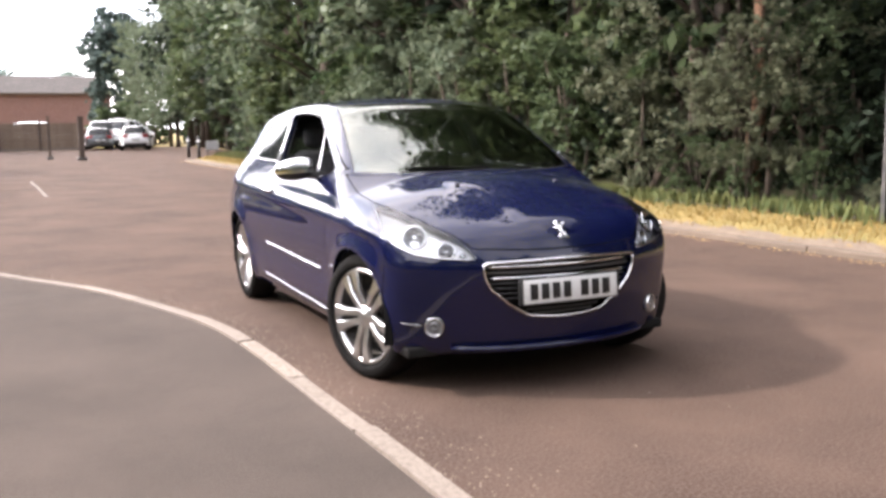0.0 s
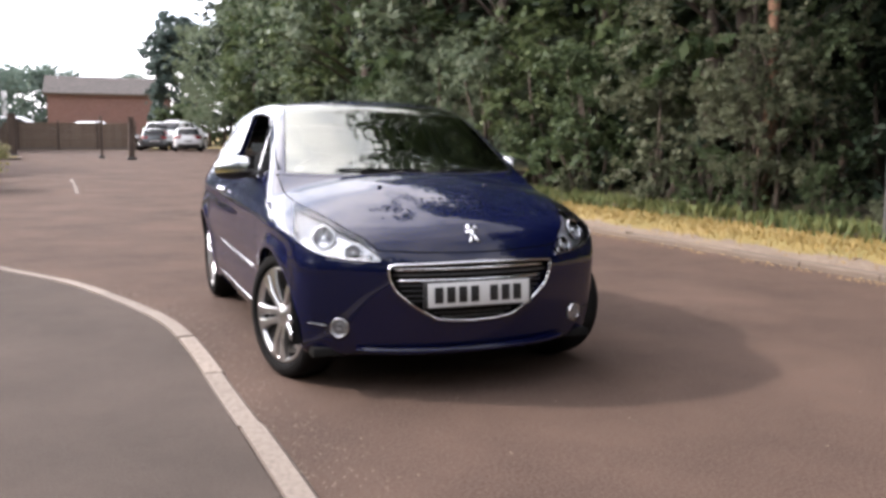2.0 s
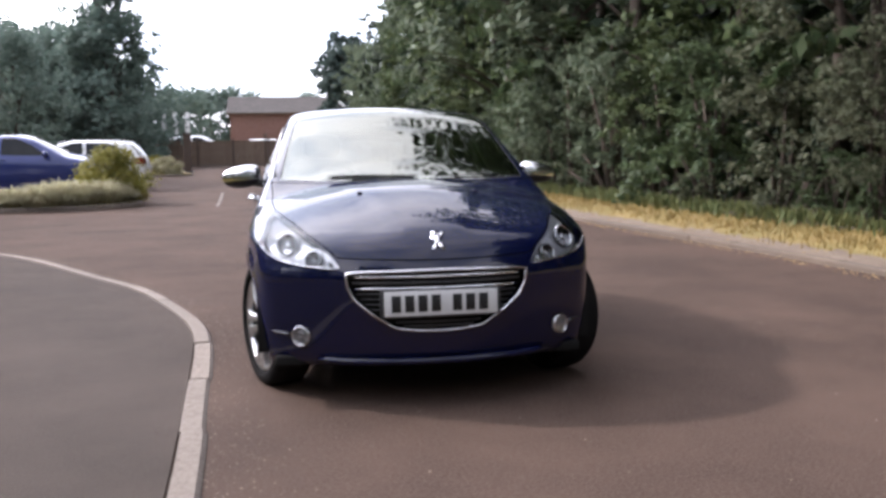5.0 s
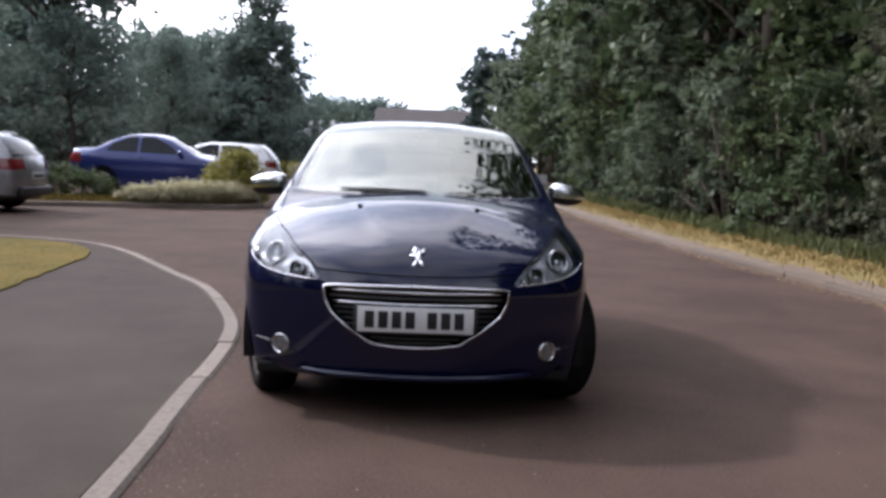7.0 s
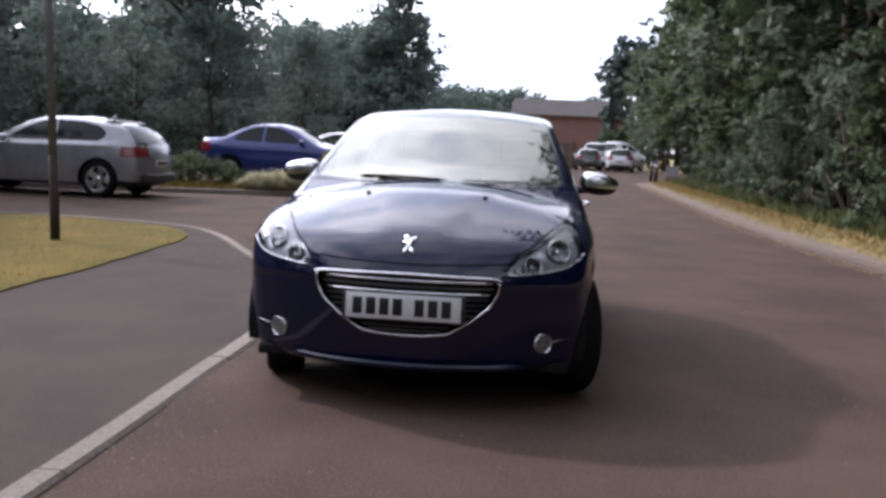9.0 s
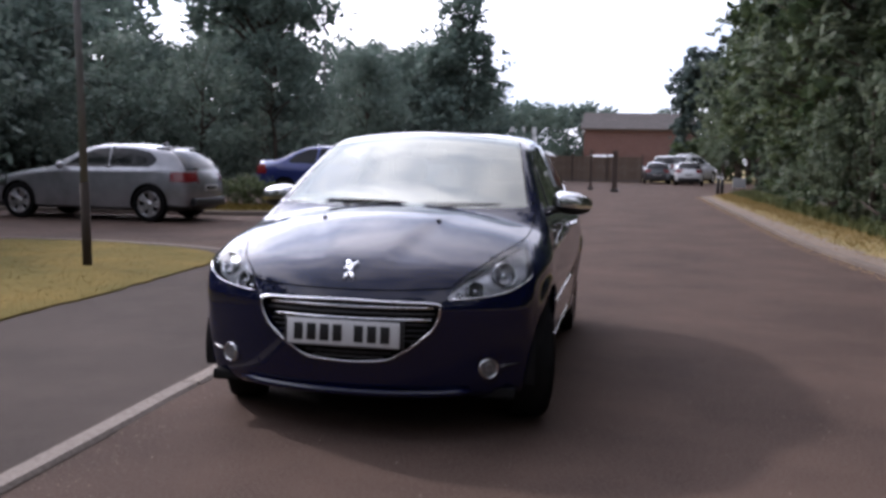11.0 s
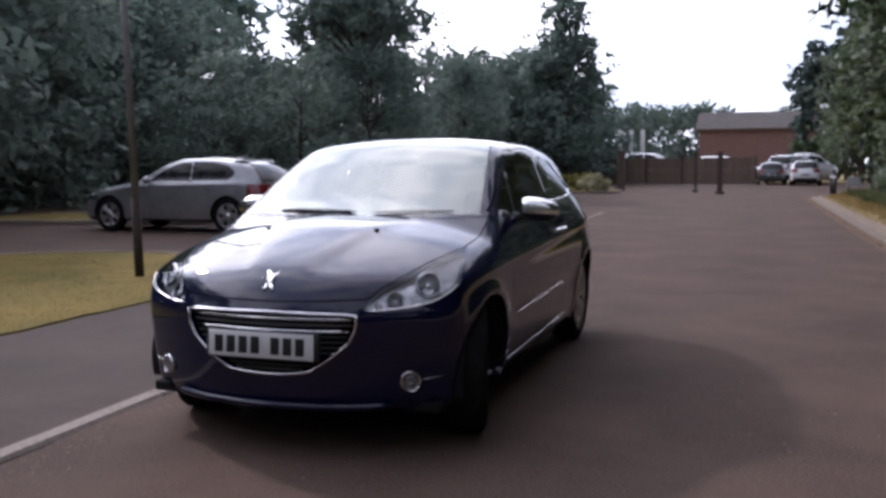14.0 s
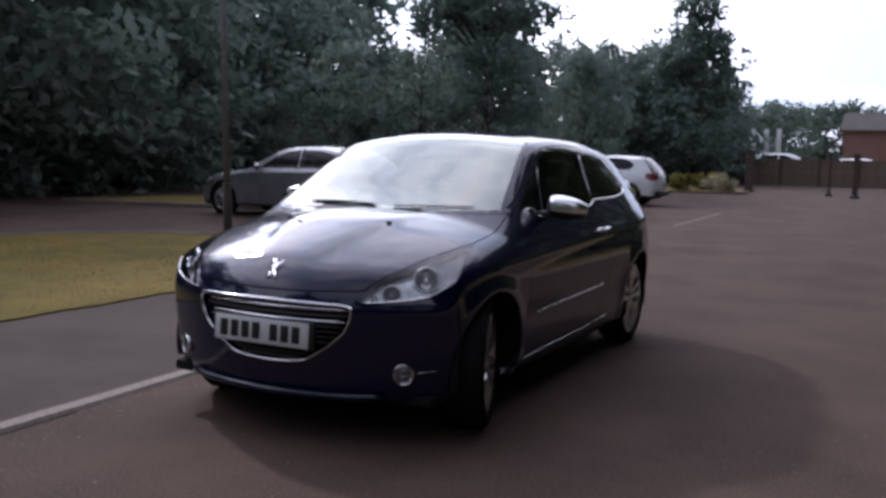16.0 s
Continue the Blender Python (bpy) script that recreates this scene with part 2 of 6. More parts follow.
M_FENCE = material("fence_wood", (0.200, 0.145, 0.110), 0.9, var=(0.160, 0.118, 0.09), scale=2, random_ob=(0.225, 0.170, 0.130), fine=(0.09, 0.06, 0.042), fine_scale=14)
M_POST = material("dark_timber", (0.060, 0.042, 0.033), 0.85, var=(0.085, 0.062, 0.05), scale=6, bump=0.5)
M_STEEL_DARK = material("dark_steel", (0.055, 0.055, 0.058), 0.5, metal=0.5, var=(0.08, 0.075, 0.07), scale=9)
M_SLEEVE = material("brown_sleeve", (0.034, 0.026, 0.021), 0.85, var=(0.05, 0.04, 0.033), scale=6, spec=0.2)
M_COLUMN = material("weathered_column", (0.125, 0.122, 0.118), 0.8, var=(0.165, 0.160, 0.152), scale=5, bump=0.3)
M_SIGN = material("sign_grey", (0.35, 0.36, 0.36), 0.5, var=(0.30, 0.31, 0.31), scale=8)
M_WHITE_PLAIN = material("white_cloth", (0.72, 0.72, 0.72), 0.7, var=(0.62, 0.62, 0.63), scale=3)
M_PAINT_LINE = material("worn_white_paint", (0.24, 0.215, 0.19), 0.85, var=(0.07, 0.052, 0.042), scale=5, spec=0.1)
M_LAMP_DARK = material("lamp_housing", (0.72, 0.72, 0.74), 0.34, metal=0.7, var=(0.45, 0.45, 0.47), scale=30)
M_FOG_BOWL = material("fog_bowl", (0.30, 0.30, 0.31), 0.25, metal=0.5, var=(0.15, 0.15, 0.16), scale=40)
M_BOWL = material("lamp_bowl", (0.20, 0.20, 0.21), 0.22, metal=0.9, var=(0.07, 0.07, 0.075), scale=40)
M_SATIN = material("satin_chrome", (0.90, 0.90, 0.91), 0.17, metal=1.0, var=(0.72, 0.72, 0.73), scale=10)


# ---- mesh helpers ----
def mesh_of(name, verts, faces, mat, smooth=False):
    me = bpy.data.meshes.new(name)
    me.from_pydata([tuple(map(float, v)) for v in verts], [], [tuple(map(int, f)) for f in faces])
    me.materials.append(mat)
    if smooth:
        me.polygons.foreach_set("use_smooth", [True] * len(me.polygons))
    me.update()
    return me


def put(name, me, parent=None, label="", m=None):
    ob = new(name, me)
    if parent is not None:
        ob.parent = parent
    if m is not None:
        ob.matrix_basis = m
    if label:
        ob["label"] = label
    return ob


def part(name, bm, mat, parent, label="", smooth=True, m=None):
    """Links a bmesh as one mesh object under a thing or a part."""
    me = bpy.data.meshes.new(name)
    bm.normal_update()
    bm.to_mesh(me)
    bm.free()
    me.materials.append(mat)
    if smooth:
        me.polygons.foreach_set("use_smooth", [True] * len(me.polygons))
    return put(name, me, parent, label, m)


def empty(name, m, label, category, group=""):
    ob = new(name)
    ob.empty_display_size = 0.2
    ob.matrix_basis = m
    return tagged(ob, label, category, group)


def box_bm(bm, c, s, bevel=0.0, turn=None):
    """Adds a box with centre c and size s; bevel rounds its edges."""
    r = bmesh.ops.create_cube(bm, size=1.0)
    vs = r["verts"]
    for v in vs:
        v.co = Vector((v.co.x * s[0], v.co.y * s[1], v.co.z * s[2]))
    if bevel:
        es = list({e for v in vs for e in v.link_edges})
        g = bmesh.ops.bevel(bm, geom=es, offset=bevel, segments=2, affect="EDGES", profile=0.5)
        vs = list({v for f in g["faces"] for v in f.verts} | {v for v in vs if v.is_valid})
    for v in vs:
        if turn is not None:
            v.co = turn @ v.co
        v.co = v.co + Vector(c)
    return vs


def cyl_bm(bm, a, b, r0, r1=None, seg=12, caps=True):
    """A tapered rod from a to b."""
    a, b = Vector(a), Vector(b)
    r1 = r0 if r1 is None else r1
    m = Matrix.Translation((a + b) / 2) @ (b - a).to_track_quat("Z", "Y").to_matrix().to_4x4()
    return bmesh.ops.create_cone(bm, cap_ends=caps, segments=seg, radius1=r0, radius2=r1, depth=(b - a).length, matrix=m)["verts"]


def tube_bm(bm, pts, r, seg=8, closed=False):
    """A rod of radius r (one number, or one for each point) swept along points."""
    pts = [Vector(p) for p in pts]
    n = len(pts)
    rad = [r] * n if isinstance(r, (int, float)) else list(r)
    rings = []
    up = Vector((0, 0, 1))
    for i, p in enumerate(pts):
        q0 = pts[(i - 1) % n] if (closed or i > 0) else p
        q1 = pts[(i + 1) % n] if (closed or i < n - 1) else p
        d = (q1 - q0).normalized()
        u = d.cross(up)
        if u.length < 1e-4:
            u = d.cross(Vector((1, 0, 0)))
        u.normalize()
        w = u.cross(d).normalized()
        rings.append([bm.verts.new(p + rad[i] * (math.cos(2 * math.pi * k / seg) * u + math.sin(2 * math.pi * k / seg) * w)) for k in range(seg)])
    for i in range(n if closed else n - 1):
        a, b = rings[i], rings[(i + 1) % n]
        for k in range(seg):
            bm.faces.new((a[k], a[(k + 1) % seg], b[(k + 1) % seg], b[k]))
    if not closed:
        bm.faces.new(list(reversed(rings[0])))
        bm.faces.new(rings[-1])


def curve(keys):
    """A smooth monotone curve through (a, b) pairs, for numbers and arrays."""
    xs = np.array([k[0] for k in keys], float)
    ys = np.array([k[1] for k in keys], float)
    h = np.diff(xs)
    d = np.diff(ys) / h
    m = np.zeros(len(xs))
    m[0], m[-1] = d[0], d[-1]
    for i in range(1, len(xs) - 1):
        if d[i - 1] * d[i] > 0:
            w1, w2 = 2 * h[i] + h[i - 1], h[i] + 2 * h[i - 1]
            m[i] = (w1 + w2) / (w1 / d[i - 1] + w2 / d[i])

    def at(x):
        x = np.clip(np.asarray(x, float), xs[0], xs[-1])
        i = np.clip(np.searchsorted(xs, x, "right") - 1, 0, len(xs) - 2)
        t = (x - xs[i]) / h[i]
        return ((1 + 2 * t) * (1 - t) ** 2 * ys[i] + t * (1 - t) ** 2 * h[i] * m[i]
                + t * t * (3 - 2 * t) * ys[i + 1] + t * t * (t - 1) * h[i] * m[i + 1])
    return at


def sheet(name, outline, z, mat, depth=0.0, bump=None):
    """A flat piece with the given outline (x, y), its top at z, with sides of the given depth."""
    bm = bmesh.new()
    vs = [bm.verts.new((x, y, z)) for x, y in outline]
    f = bm.faces.new(vs)
    if f.normal.z < 0 or sum((vs[i].co.x - vs[i - 1].co.x) * (vs[i].co.y + vs[i - 1].co.y) for i in range(len(vs))) > 0:
        f.normal_flip()
    if depth:
        r = bmesh.ops.extrude_face_region(bm, geom=[f])
        for v in r["geom"]:
            if isinstance(v, bmesh.types.BMVert):
                v.co.z -= depth
    bmesh.ops.triangulate(bm, faces=[g for g in bm.faces if len(g.verts) > 4])
    bmesh.ops.recalc_face_normals(bm, faces=bm.faces[:])
    return part(name, bm, mat, None, smooth=False)


# ---- ground, road, pavement, kerbs ----
def smooth_line(pts, per=8):
    """A Catmull-Rom line through points."""
    p = [np.array(q, float) for q in pts]
    p = [2 * p[0] - p[1]] + p + [2 * p[-1] - p[-2]]
    out = []
    for i in range(1, len(p) - 2):
        for t in np.linspace(0, 1, per, endpoint=False):
            a, b, c, d = p[i - 1], p[i], p[i + 1], p[i + 2]
            out.append(0.5 * (2 * b + (c - a) * t + (2 * a - 5 * b + 4 * c - d) * t * t + (3 * b - a - 3 * c + d) * t ** 3))
    out.append(p[-2])
    return out


def resample(line, step):
    line = [np.array(q, float) for q in line]
    s = np.concatenate([[0], np.cumsum([np.linalg.norm(b - a) for a, b in zip(line, line[1:])])])
    n = max(1, int(round(s[-1] / step)))
    at = np.linspace(0, s[-1], n + 1)
    a = np.array(line)
    return np.stack([np.interp(at, s, a[:, k]) for k in range(a.shape[1])], 1)


def side_line(line, off):
    """The line moved sideways: off > 0 to its left."""
    d = np.gradient(line, axis=0)
    n = np.stack([-d[:, 1], d[:, 0]], 1)
    return line + off * n / np.linalg.norm(n, axis=1)[:, None]


def kerb(name, label, line, width, height, stone, low=-0.06, mat=None):
    """A row of kerb stones; line is the road edge, the stones lie to its left."""
    k = new(name)
    tagged(k, label, "kerb", kind="structure")
    fine = resample(line, stone / 5)
    rng = random.Random(5)
    for i in range(0, len(fine) - 5, 5):
        seg = fine[i:i + 6].copy()
        seg[0] += (seg[1] - seg[0]) * 0.03
        seg[-1] -= (seg[-1] - seg[-2]) * 0.03
        dz, dw = rng.uniform(-0.004, 0.004), rng.uniform(-0.006, 0.006)
        rows = [(0.0, low), (0.0, height - 0.018), (0.018, height), (width - 0.006, height), (width, low)]
        lines = [[(*q, zz + dz) for q in side_line(seg, o + dw)] for o, zz in rows]
        V = [v for l in lines for v in l]
        F = []
        for a in range(4):
            for b in range(5):
                F.append((a * 6 + b, (a + 1) * 6 + b, (a + 1) * 6 + b + 1, a * 6 + b + 1))
        F += [(0, 6, 12, 18, 24), (29, 23, 17, 11, 5)]
        put("kerb_stone", mesh_of("kerb_stone", V, [f[::-1] for f in F], mat or M_KERB), k)
    return k


KERB_L = smooth_line([(-0.93, -12.0), (-0.97, -5.0), (-1.03, -1.0), (-1.07, 0.4), (-1.11, 1.5), (-1.18, 2.2), (-1.38, 3.0), (-1.80, 4.15), (-2.34, 5.1), (-2.82, 5.95), (-3.50, 7.05),
                      (-4.25, 7.78), (-5.3, 8.10), (-6.5, 8.28), (-7.6, 8.0), (-8.8, 7.15), (-9.7, 5.7), (-10.6, 3.0), (-11.6, -2.0), (-12.5, -12.0)])
KERB_R = smooth_line([(3.95, 34.0), (3.92, 28.0), (3.95, 20.0), (3.99, 13.0), (4.14, 9.5), (4.40, 6.6), (4.58, 4.4), (4.72, 2.2), (4.90, -1.0), (5.1, -6.0), (5.6, -12.0)])
ISLAND = smooth_line([(-16.0, 12.6), (-12.0, 13.6), (-9.0, 14.1), (-7.3, 14.5), (-5.7, 15.05), (-4.2, 15.60), (-3.55, 16.10), (-3.4, 16.8), (-3.7, 17.8), (-4.8, 18.5), (-7.0, 18.1), (-10.0, 17.4), (-16.0, 16.4)])
BED = smooth_line([(-14.0, 36.0), (-9.0, 36.8), (-6.0, 37.6), (-4.4, 38.4), (-4.0, 39.6), (-4.4, 41.5), (-6.0, 43.5), (-14.0, 46.0)])

# one sheet to the horizon
g = sheet("ground", [(-900, -500), (900, -500), (900, 1500), (-900, 1500)], -0.055, M_GROUND)
tagged(g, "flat dry turf that runs out to the horizon", "ground", kind="structure")

kr = resample(KERB_R, 0.8)
road_out = [(-30, -12)] + [tuple(q) for q in kr[::-1]] + [(7.4, 36), (9.2, 44), (9.6, 66), (-30, 66)]
r = sheet("road", road_out, 0.0, M_ROAD, 0.04)
tagged(r, "worn reddish-brown asphalt road and car park", "road", kind="structure")

kl = resample(KERB_L, 0.25)
inner = side_line(kl, 0.118)
pv = sheet("pavement", [tuple(q) for q in inner], 0.014, M_PAVE, 0.11)
tagged(pv, "grey-brown asphalt pavement behind the kerb", "pavement", kind="structure")
kerb("kerb_left", "pale concrete kerb round the pavement corner", KERB_L, 0.115, 0.022, 0.915)
kerb("kerb_right", "pale concrete kerb along the verge", KERB_R, 0.125, 0.065, 0.915, mat=M_KERB_DUSTY)
kerb("kerb_island", "low concrete kerb round the planted island", ISLAND, 0.12, 0.10, 0.915)
kerb("kerb_bed", "low concrete kerb round a far planting bed", BED, 0.12, 0.10, 0.915)

LAWN = smooth_line([(-3.40, -11.6), (-3.40, -4.0), (-3.38, 1.0), (-3.38, 3.4), (-3.46, 4.8), (-3.60, 6.2), (-3.95, 7.0), (-4.4, 7.42), (-5.3, 7.78), (-6.5, 7.95), (-7.5, 7.70), (-8.55, 6.9), (-9.4, 5.55), (-10.25, 2.9), (-11.2, -2.0), (-12.0, -11.6)])
rl = random.Random(3)
lawn_edge = [(q[0] + rl.uniform(-0.03, 0.03), q[1] + rl.uniform(-0.03, 0.03)) for q in resample(LAWN, 0.25)]
lw = sheet("lawn", lawn_edge, 0.030, M_LAWN, 0.05)
tagged(lw, "dry yellow-green lawn beside the pavement", "lawn", kind="structure")
isl = resample(ISLAND, 0.3)
il = sheet("island_lawn", [tuple(q) for q in side_line(isl, 0.12)], 0.085, M_LAWN, 0.10)
tagged(il, "dry grass on the planted island", "lawn", kind="structure")
bd = sheet("bed_lawn", [tuple(q) for q in side_line(resample(BED, 0.5), 0.12)], 0.085, M_LAWN, 0.10)
tagged(bd, "dry grass on a far planting bed", "lawn", kind="structure")


def verge_strip(name, offs, zs, mat, label, seed):
    """A strip of the rising bank beside the kerb, from one sideways offset to another."""
    rr = random.Random(seed)
    ln = resample(KERB_R, 0.25)
    n = len(offs)
    rows = [side_line(ln, o) for o in offs]
    V, F = [], []
    for i in range(len(ln)):
        for k in range(n):
            e = rr.uniform(-1, 1)
            j = rows[k][i]
            edge = 0.0 if (k == 0 and offs[0] < 0.2) else 0.045 * e
            V.append((j[0] + edge, j[1], zs[k] + (0.010 * rr.uniform(-1, 1) if k else 0)))
    for i in range(len(ln) - 1):
        for k in range(n - 1):
            F.append((i * n + k, i * n + k + 1, (i + 1) * n + k + 1, (i + 1) * n + k))
    ob = put(name, mesh_of(name, V, [f[::-1] for f in F], mat, True))
    return tagged(ob, label, "verge", kind="structure")


verge_strip("verge_dirt", (0.125, 0.25, 0.40, 0.55), (0.057, 0.067, 0.077, 0.085), M_DIRT, "bare dusty strip along the kerb", 1)
verge_strip("verge", (0.42, 0.60, 0.85, 1.10, 1.45), (0.076, 0.105, 0.145, 0.18, 0.22), M_GROUND, "dry yellow grass verge", 2)
verge_strip("woodland_floor", (1.25, 1.6, 2.2, 3.5, 6.0, 14.0), (0.22, 0.235, 0.26, 0.30, 0.35, 0.5), M_SOIL, "dark leaf-littered woodland floor", 4)


def blades(name, spots, size, mat, label, seed, lean=0.5):
    """Many single grass blades, standing on the given (x, y, z) spots."""
    rr = np.random.default_rng(seed)
    s = np.array(spots)
    n = len(s)
    a = rr.uniform(0, 2 * np.pi, n)
    h = size * rr.uniform(0.5, 1.25, n)
    w = 0.10 * h + 0.003
    side = np.stack([np.cos(a), np.sin(a), 0 * a], 1)
    tip = np.stack([np.cos(a + 1.6) * lean * rr.uniform(0, 1, n), np.sin(a + 1.6) * lean * rr.uniform(0, 1, n), np.ones(n)], 1) * h[:, None]
    V = np.stack([s - side * w[:, None], s + side * w[:, None], s + tip * 0.6 + side * w[:, None] * 0.6, s + tip], 1).reshape(-1, 3)
    ob = put(name, fast_mesh(name, V, np.arange(4 * n).reshape(-1, 4), mat))
    return tagged(ob, label, "grass", kind="stuff")


def fast_mesh(name, V, Q, mat):
    """A mesh of many quads from arrays."""
    me = bpy.data.meshes.new(name)
    me.vertices.add(len(V))
    me.vertices.foreach_set("co", np.asarray(V, np.float32).ravel())
    me.loops.add(Q.size)
    me.loops.foreach_set("vertex_index", Q.astype(np.int32).ravel())
    me.polygons.add(len(Q))
    me.polygons.foreach_set("loop_start", np.arange(0, Q.size, 4, dtype=np.int32))
    me.materials.append(mat)
    me.update(calc_edges=True)
    me.validate()
    return me


def in_poly(pts, poly):
    x, y = pts[:, 0], pts[:, 1]
    c = np.zeros(len(pts), bool)
    for (ax, ay), (bx, by) in zip(poly, poly[1:] + poly[:1]):
        c ^= ((ay > y) != (by > y)) & (x < (bx - ax) * (y - ay) / (by - ay + 1e-12) + ax)
    return c


rg = np.random.default_rng(11)
ln = resample(KERB_R, 0.1)
ii = rg.integers(0, len(ln), 30000)
off = rg.triangular(0.36, 0.95, 1.7, 30000)
d = np.gradient(ln, axis=0)
nn = np.stack([-d[:, 1], d[:, 0]], 1)
nn /= np.linalg.norm(nn, axis=1)[:, None]
P = ln[ii] + nn[ii] * off[:, None] + rg.normal(0, 0.06, (30000, 2))
blades("verge_grass", np.column_stack([P, np.interp(off, (0.4, 0.6, 0.85, 1.45), (0.07, 0.10, 0.14, 0.21))]), 0.055, M_BLADE_DRY, "dry straw-yellow grass blades on the verge", 1)
ii = rg.integers(0, len(ln), 16000)
off = rg.triangular(1.05, 1.45, 2.1, 16000)
P = ln[ii] + nn[ii] * off[:, None] + rg.normal(0, 0.05, (16000, 2))
blades("verge_weeds", np.column_stack([P, np.interp(off, (1.0, 1.45, 2.1), (0.16, 0.21, 0.25))]), 0.15, M_WEED, "green weeds and grass at the foot of the wood", 6, 0.7)
P = np.column_stack([rg.uniform(-10.5, -3.2, 120000), rg.uniform(-2.0, 8.2, 120000)])
P = P[in_poly(P, lawn_edge)][:24000]
blades("lawn_grass", np.column_stack([P, np.full(len(P), 0.029)]), 0.012, M_BLADE, "short dry grass blades on the lawn", 2)
ip = [tuple(q) for q in side_line(isl, 0.14)]
P = np.column_stack([rg.uniform(-12, -3.2, 26000), rg.uniform(13.2, 19.0, 26000)])
P = P[in_poly(P, ip)][:14000]
blades("island_grass", np.column_stack([P, np.full(len(P), 0.084)]), 0.07, M_BLADE, "short dry grass blades on the island", 3)


# ---- the red-brick house and the fence at the end of the road ----
def house():
    h = empty("brick_house", pose(0, 0, 0), "red-brick house with a brown tiled roof beyond the fence", "house")
    x0, x1, y0, y1, ze, zr = -4.7, 8.6, 109.0, 117.0, 5.35, 7.5
    bm = bmesh.new()
    box_bm(bm, ((x0 + x1) / 2, (y0 + y1) / 2, ze / 2), (x1 - x0, y1 - y0, ze))
    part("wall", bm, M_BRICK, h, smooth=False)
    bm = bmesh.new()
    o = 0.45
    ym = (y0 + y1) / 2
    V = [(x0 - o, y0 - o, ze), (x1 + o, y0 - o, ze), (x1 + o, y1 + o, ze), (x0 - o, y1 + o, ze), (x0 - o + 0.2, ym, zr), (x1 - 0.6, ym, zr)]
    vs = [bm.verts.new(v) for v in V]
    for f in ((0, 1, 5, 4), (1, 2, 5), (2, 3, 4, 5), (3, 0, 4), (3, 2, 1, 0)):
        bm.faces.new([vs[k] for k in f])
    part("roof", bm, M_TILE, h, smooth=False)
    bm = bmesh.new()
    box_bm(bm, ((x0 + x1) / 2, y0 - o - 0.04, ze - 0.04), (x1 - x0 + 2 * o, 0.08, 0.2))
    part("fascia", bm, M_POST, h, smooth=False)


house()


def fence():
    f = new("wooden_fence")
    tagged(f, "weathered brown close-boarded wooden fence", "fence", kind="structure")
    bm = bmesh.new()
    box_bm(bm, (0, 0, 0.9), (0.148, 0.022, 1.68), 0.004)
    board = part("board", bm, M_FENCE, f, smooth=False)
    me = board.data
    n = 0
    rr = random.Random(9)
    for k in range(94):
        x = -12.2 + 0.15 * k
        m = pose(x, 60.4 + 0.012 * (k % 2), rr.uniform(-0.015, 0.015))
        if k == 0:
            board.matrix_basis = m
        else:
            put("board", me, f, m=m)
    for k in range(7):
        bm = bmesh.new()
        box_bm(bm, (-12.25 + 2.35 * k, 60.34, 0.95), (0.11, 0.11, 1.9), 0.012)
        part("fence_post", bm, M_POST, f, smooth=False)
    bm = bmesh.new()
    box_bm(bm, (-5.2, 60.36, 0.07), (14.2, 0.06, 0.20), 0.006)
    part("gravel_board", bm, M_KERB, f, smooth=False)
    for zz in (0.45, 1.45):
        bm = bmesh.new()
        box_bm(bm, (-5.2, 60.45, zz), (14.1, 0.05, 0.09), 0.006)
        part("rail", bm, M_FENCE, f, smooth=False)


fence()


def timber_post(x, y, h, w, label):
    p = empty("gate_post", pose(x, y, 0), label, "post", "posts at the car park entrance")
    bm = bmesh.new()
    box_bm(bm, (0, 0, h / 2 - 0.05), (w, w, h + 0.1), 0.015)
    part("shaft", bm, M_POST, p, smooth=False)
    bm = bmesh.new()
    box_bm(bm, (0, 0, h + 0.03), (w + 0.05, w + 0.05, 0.05), 0.012)
    part("cap", bm, M_POST, p, smooth=False)
    bm = bmesh.new()
    box_bm(bm, (0, 0, 0.06), (w + 0.16, w + 0.16, 0.13), 0.02)
    part("base", bm, M_STEEL_DARK, p, smooth=False)
    return p


timber_post(0.45, 38.5, 1.80, 0.22, "stout dark timber post on a metal base")
timber_post(-0.72, 40.8, 1.85, 0.11, "slim dark timber post")
timber_post(-4.55, 43.6, 1.95, 0.34, "stout dark timber post at the entrance")

def bollard(x, y):
    p = empty("bollard", pose(x, y, 0.0), "short black roadside bollard with a pale band", "bollard", "bollards at the bend")
    bm = bmesh.new()
    cyl_bm(bm, (0, 0, -0.1), (0, 0, 0.92), 0.075, 0.065, 12)
    part("shaft", bm, M_BLACK, p)
    bm = bmesh.new()
    cyl_bm(bm, (0, 0, 0.92), (0, 0, 0.98), 0.065, 0.03, 12)
    part("cap", bm, M_BLACK, p)
    bm = bmesh.new()
    cyl_bm(bm, (0, 0, 0.72), (0, 0, 0.80), 0.072, 0.071, 12, False)
    part("band", bm, M_WHITE_PLAIN, p)


bollard(4.92, 36.2)
bollard(5.02, 39.2)
sg = empty("low_sign", pose(5.75, 37.5, 0), "small grey sign board on two short legs", "sign")
bm = bmesh.new()
box_bm(bm, (0, 0, 0.55), (0.55, 0.03, 0.40), 0.006)
part("board", bm, M_SIGN, sg, smooth=False)
for dx in (-0.2, 0.2):
    bm = bmesh.new()
    box_bm(bm, (dx, 0.03, 0.25), (0.05, 0.03, 0.7), 0.004)
    part("leg", bm, M_STEEL_DARK, sg, smooth=False)


